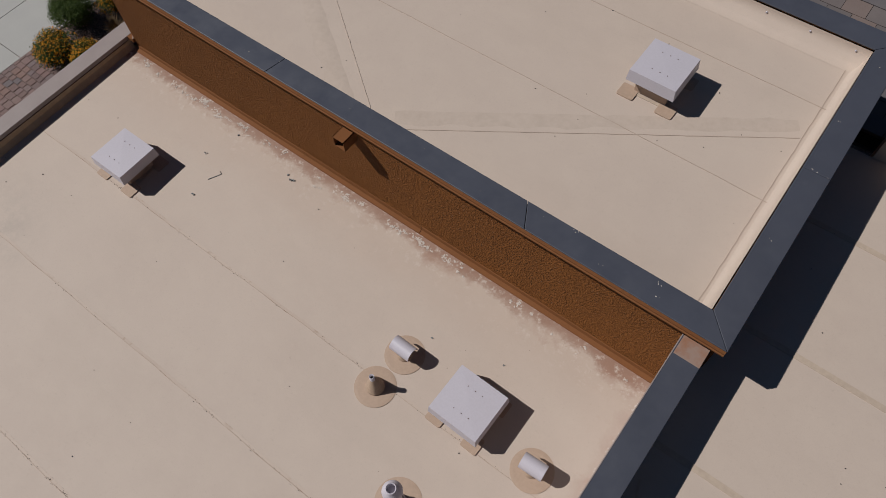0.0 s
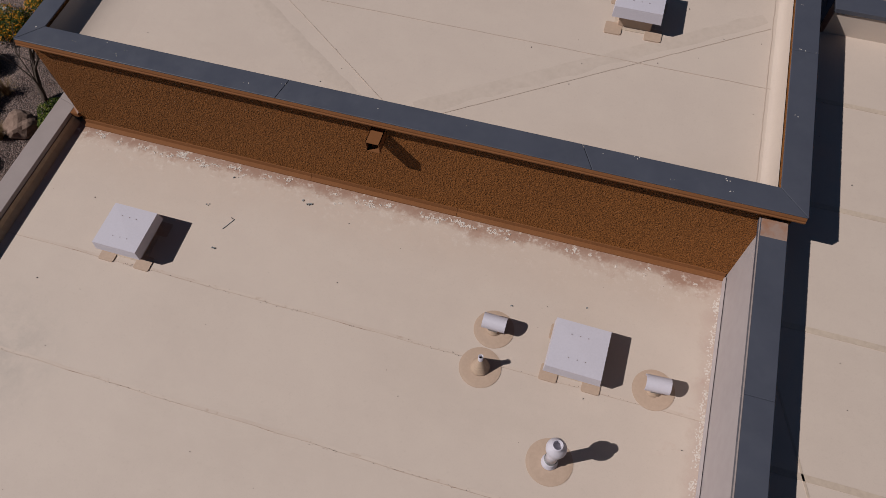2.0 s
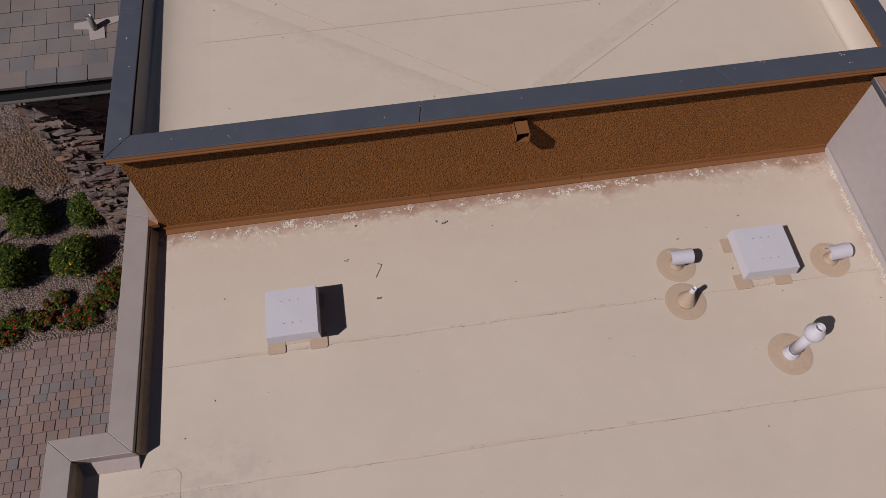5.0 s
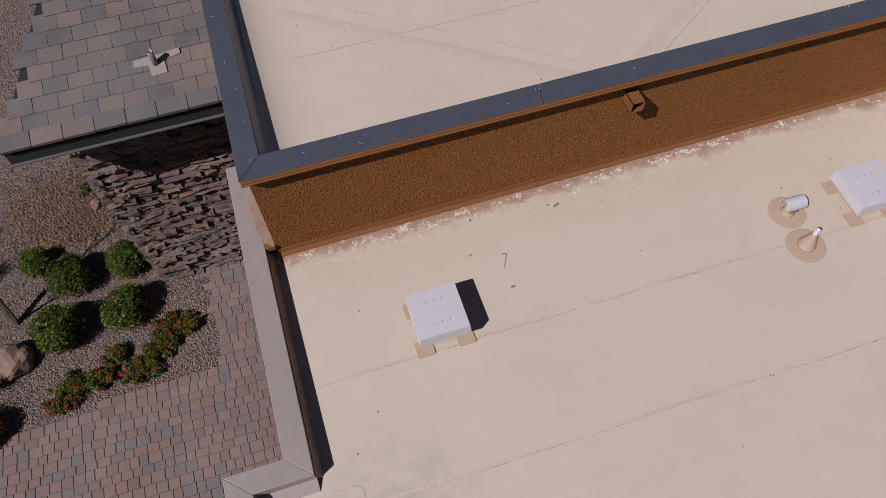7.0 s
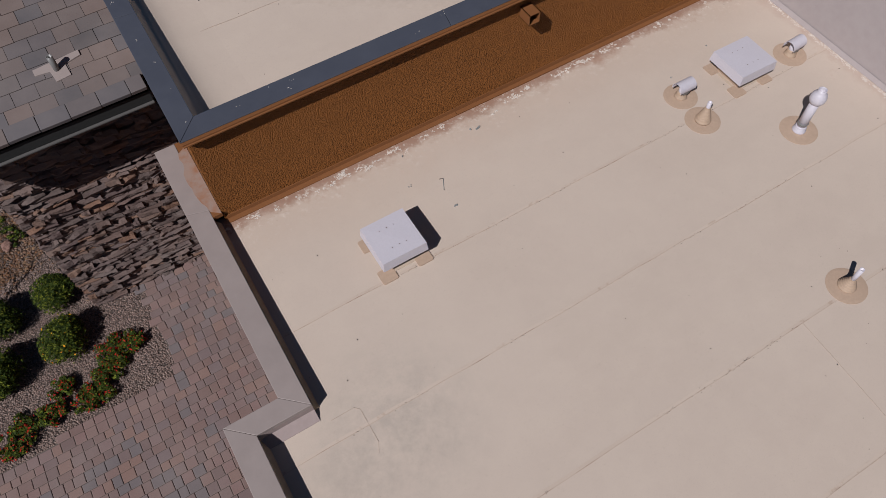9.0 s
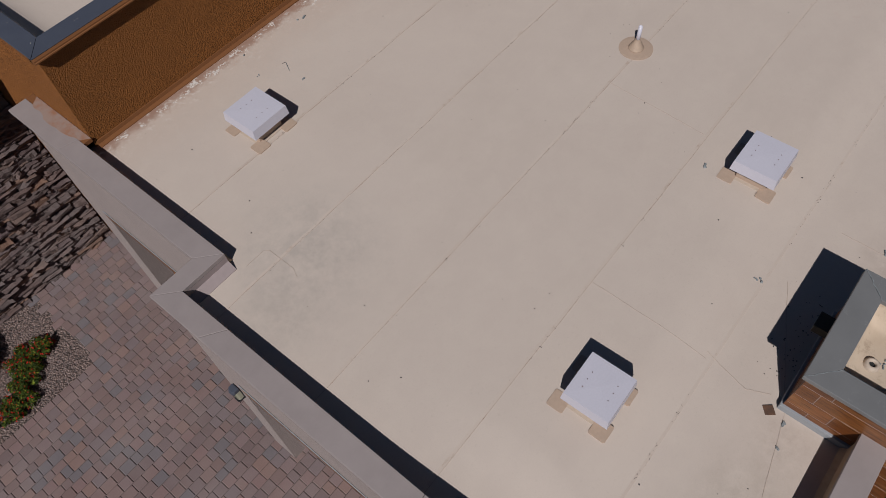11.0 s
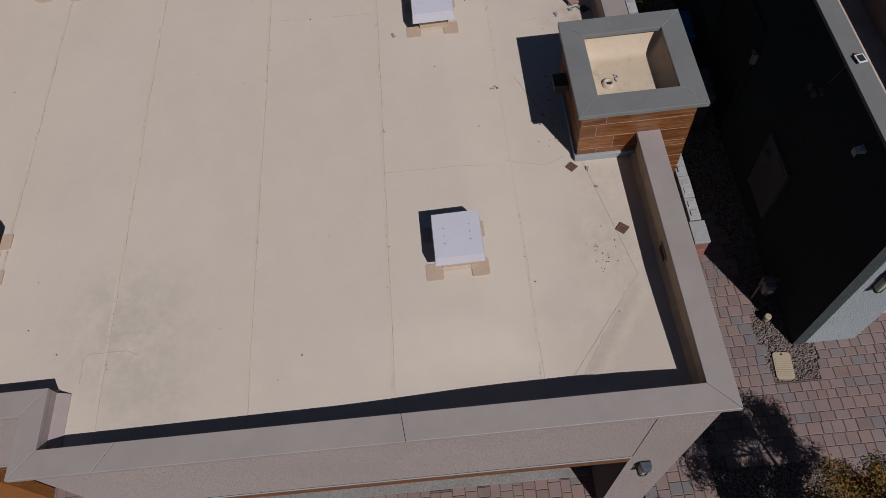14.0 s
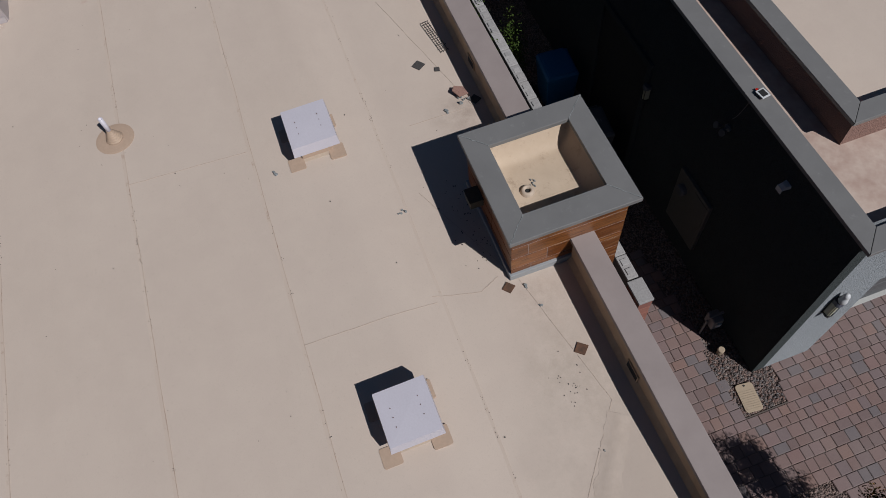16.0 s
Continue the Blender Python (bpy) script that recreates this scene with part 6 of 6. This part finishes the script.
def tree(x, y, trunk_h, crown, label, n, seed):
    """A tapered trunk with forking limbs and a loose crown of small leaves in clumps."""
    rng = random.Random(seed)
    v = thing("tree", label, "tree", pose(x, y, -0.03), "front yard trees")
    bm = bmesh.new()
    top = Vector((0.05, 0.04, trunk_h))
    limb(bm, (0, 0, 0), top, 0.065, 0.045, 9)
    tips = []
    cx, cy, cz, rx, rz = crown
    for k in range(7):
        a = 6.28 * k / 7 + rng.uniform(-0.3, 0.3)
        m1 = top + Vector((math.cos(a) * rx * 0.38, math.sin(a) * rx * 0.38, (cz - trunk_h) * rng.uniform(0.5, 0.9)))
        limb(bm, top, m1, 0.032, 0.018, 6)
        for j in range(5):
            b = a + rng.uniform(-0.9, 0.9)
            q = rng.uniform(0.6, 1.0)
            t = Vector((cx + math.cos(b) * rx * q, cy + math.sin(b) * rx * q, cz + rz * rng.uniform(-0.6, 0.85) * (1.15 - q * 0.6)))
            limb(bm, m1, t, 0.014, 0.004, 5)
            tips += [t, m1.lerp(t, 0.72), m1.lerp(t, 0.45)]
    part("trunk", bm, BARK, v)
    for k in range(40):
        d = Vector((rng.gauss(0, 1), rng.gauss(0, 1), rng.gauss(0, 1))).normalized() * rng.random() ** 0.45
        tips.append(Vector((cx + d.x * rx * 0.95, cy + d.y * rx * 0.95, cz + d.z * rz * 1.1)))

    def place(g):
        c = g.choice(tips)
        d = Vector((g.gauss(0, 1), g.gauss(0, 1), g.gauss(0, 1))).normalized()
        return c + d * (0.19 * g.random() ** 0.6), d

    leaf_part("crown", rng, n, place, 0.021, LEAF_TREE, v)
    return v


tree(-9.05, -7.8, 0.95, (0.10, 0.25, 1.75, 0.92, 0.8), "small tree with yellowing rust-tinged leaves in gravel", 40000, 5)
tree(-10.75, -6.55, 1.1, (0, 0, 2.2, 0.7, 0.6), "small tree with yellowing leaves beside the driveway", 12000, 11)

# ---- loose gravel ----
def pebbles(name, label, n, where, mat, seed, r0=0.010, r1=0.026):
    rng = random.Random(seed)
    v, f = [], []
    k = 0
    while k < n:
        x, y = where(rng)
        if x is None:
            continue
        k += 1
        r = rng.uniform(r0, r1)
        a = rng.uniform(0, 3.14)
        ca, sa = math.cos(a), math.sin(a)
        b = len(v)
        for px, py, pz in ((1, 0, 0), (-1, 0, 0.1), (0, 0.7, 0), (0, -0.75, 0.05), (0.1, 0, 0.62), (0, 0, -0.5)):
            px, py = px * rng.uniform(0.75, 1.1), py * rng.uniform(0.75, 1.1)
            v.append((x + r * (px * ca - py * sa), y + r * (px * sa + py * ca), -0.028 + r * 0.35 + r * pz))
        f += [(b, b + 2, b + 4), (b + 2, b + 1, b + 4), (b + 1, b + 3, b + 4), (b + 3, b, b + 4), (b + 2, b, b + 5), (b + 1, b + 2, b + 5), (b + 3, b + 1, b + 5), (b, b + 3, b + 5)]
    me = bpy.data.meshes.new(name)
    me.from_pydata(v, [], f)
    tagged(part(name, me, mat), label, "gravel", kind="stuff")


def in_bed(g):
    x, y = g.uniform(-13.6, -9.05), g.uniform(4.85, 10.5)
    bare = ((x + 11.4) / 1.25) ** 2 + ((y - 9.2) / 0.95) ** 2 < 1 + 0.8 * noise.noise((x * 2, y * 2, 0)) and g.random() < 0.96
    return (None, None) if bare or in_poly(x, y, DRIVE) or (x > -9.85 and y > 6.95) else (x, y)


def in_brown(g):
    x, y = g.gauss(-11.4, 0.75), g.gauss(9.2, 0.6)
    return (None, None) if x > -10.0 and y > 7.0 else (x, y)


def in_planter(g):
    return g.uniform(-10.2, -7.74), g.uniform(-8.33, -6.25)


def in_strips(g):
    if g.random() < 0.35:
        return g.uniform(-8.9, -8.08), g.uniform(-5.18, -4.6)
    if g.random() < 0.4:
        return g.uniform(-7.7, -4.9), g.uniform(-6.51, -6.25)
    x, y = g.uniform(-6.5, -4.0), g.uniform(-8.34, -7.45)
    return (None, None) if x > -5.9 and y < -7.99 else (x, y)


pebbles("gravel_stones", "loose grey-brown gravel stones in the front bed", 15000, in_bed, PEBBLE, 31)
pebbles("gravel_stones", "loose tan-brown crushed rock patch in the front bed", 3600, in_brown, PEBBLE_BROWN, 32, 0.010, 0.042)
pebbles("gravel_stones", "loose grey-brown gravel stones under the tree", 6500, in_planter, PEBBLE, 33)
pebbles("gravel_stones", "loose grey gravel stones beside the path", 8000, in_strips, PEBBLE_MIX, 34, 0.014, 0.034)
bm = bmesh.new()
pts = [(-11.4 + 1.3 * math.cos(a) * (1 + 0.2 * math.sin(3 * a)), 9.2 + 1.0 * math.sin(a) * (1 + 0.15 * math.cos(2 * a))) for a in [6.28 * k / 40 for k in range(40)]]
prism(pts, -0.05, -0.024, 0, bm)
bmesh.ops.recalc_face_normals(bm, faces=bm.faces)
tagged(part("earth_patch", bm, GRAVEL_BROWN), "tan-brown bare crushed rock patch in the gravel bed", "gravel", kind="structure")

# ---- pavers ----
def paver_mesh(lx, ly, name):
    bm = bmesh.new()
    c = 0.009
    g = 0.003
    lo = rect(-lx / 2 + g, lx / 2 - g, -ly / 2 + g, ly / 2 - g)
    hi = rect(-lx / 2 + g + c, lx / 2 - g - c, -ly / 2 + g + c, ly / 2 - g - c)
    a = [bm.verts.new((*p, -0.03)) for p in lo]
    b = [bm.verts.new((*p, -0.009)) for p in lo]
    t = [bm.verts.new((*p, 0.0)) for p in hi]
    for i in range(4):
        j = (i + 1) % 4
        bm.faces.new((a[i], a[j], b[j], b[i]))
        bm.faces.new((b[i], b[j], t[j], t[i]))
    bm.faces.new(t)
    bmesh.ops.recalc_face_normals(bm, faces=bm.faces)
    return mesh_of(bm, name)


def lay(parent, poly, near, seed, across=False):
    """Courses of pavers of three lengths along x, or across it, filling the outline."""
    rng = random.Random(seed)
    poly = [(b, a) for a, b in poly] if across else poly
    xs, ys = [p[0] for p in poly], [p[1] for p in poly]
    kinds = {}
    far_v, far_f = [], []
    count = 0
    y = min(ys)
    while y < max(ys) - 0.05:
        w = rng.choice((0.19, 0.19, 0.15))
        x = min(xs) - rng.uniform(0, 0.2)
        while x < max(xs):
            L = rng.choice((0.19, 0.15, 0.19, 0.225)) if w > 0.18 else rng.choice((0.19, 0.15, 0.225))
            cx, cy = x + L / 2, y + w / 2
            x += L
            if not any(in_poly(cx + u * L * 0.35, cy + v * w * 0.35, poly) for u, v in ((0, 0), (-1, -1), (1, -1), (1, 1), (-1, 1))):
                continue
            cx, cy, turn = (cy, cx, 90) if across else (cx, cy, 0)
            me = kinds.get((L, w))
            if not me:
                me = kinds[L, w] = paver_mesh(L, w, "paver")
                me.materials.append(PAVER)
            m = pose(cx, cy, rng.uniform(-0.004, 0.003), rng.uniform(-0.6, 0.6), rng.uniform(-0.6, 0.6), turn + rng.uniform(-0.5, 0.5))
            if count < 300 and near(cx, cy):
                part("paver", me, PAVER, parent, "", m)
                count += 1
            else:
                b = len(far_v)
                far_v += [m @ v.co for v in me.vertices]
                far_f += [[b + i for i in p.vertices] for p in me.polygons]
        y += w
    me = bpy.data.meshes.new("pavers_rest")
    me.from_pydata(far_v, [], far_f)
    tagged(part("pavers_rest", me, PAVER_FAR, parent), kind="stuff")


lay(pavement, DRIVE, lambda x, y: x > -9.9 and 2.0 < y < 4.9, 41)
lay(side_pavement, PATH_B, lambda x, y: x > -7.7 and y > -10.2, 42, True)
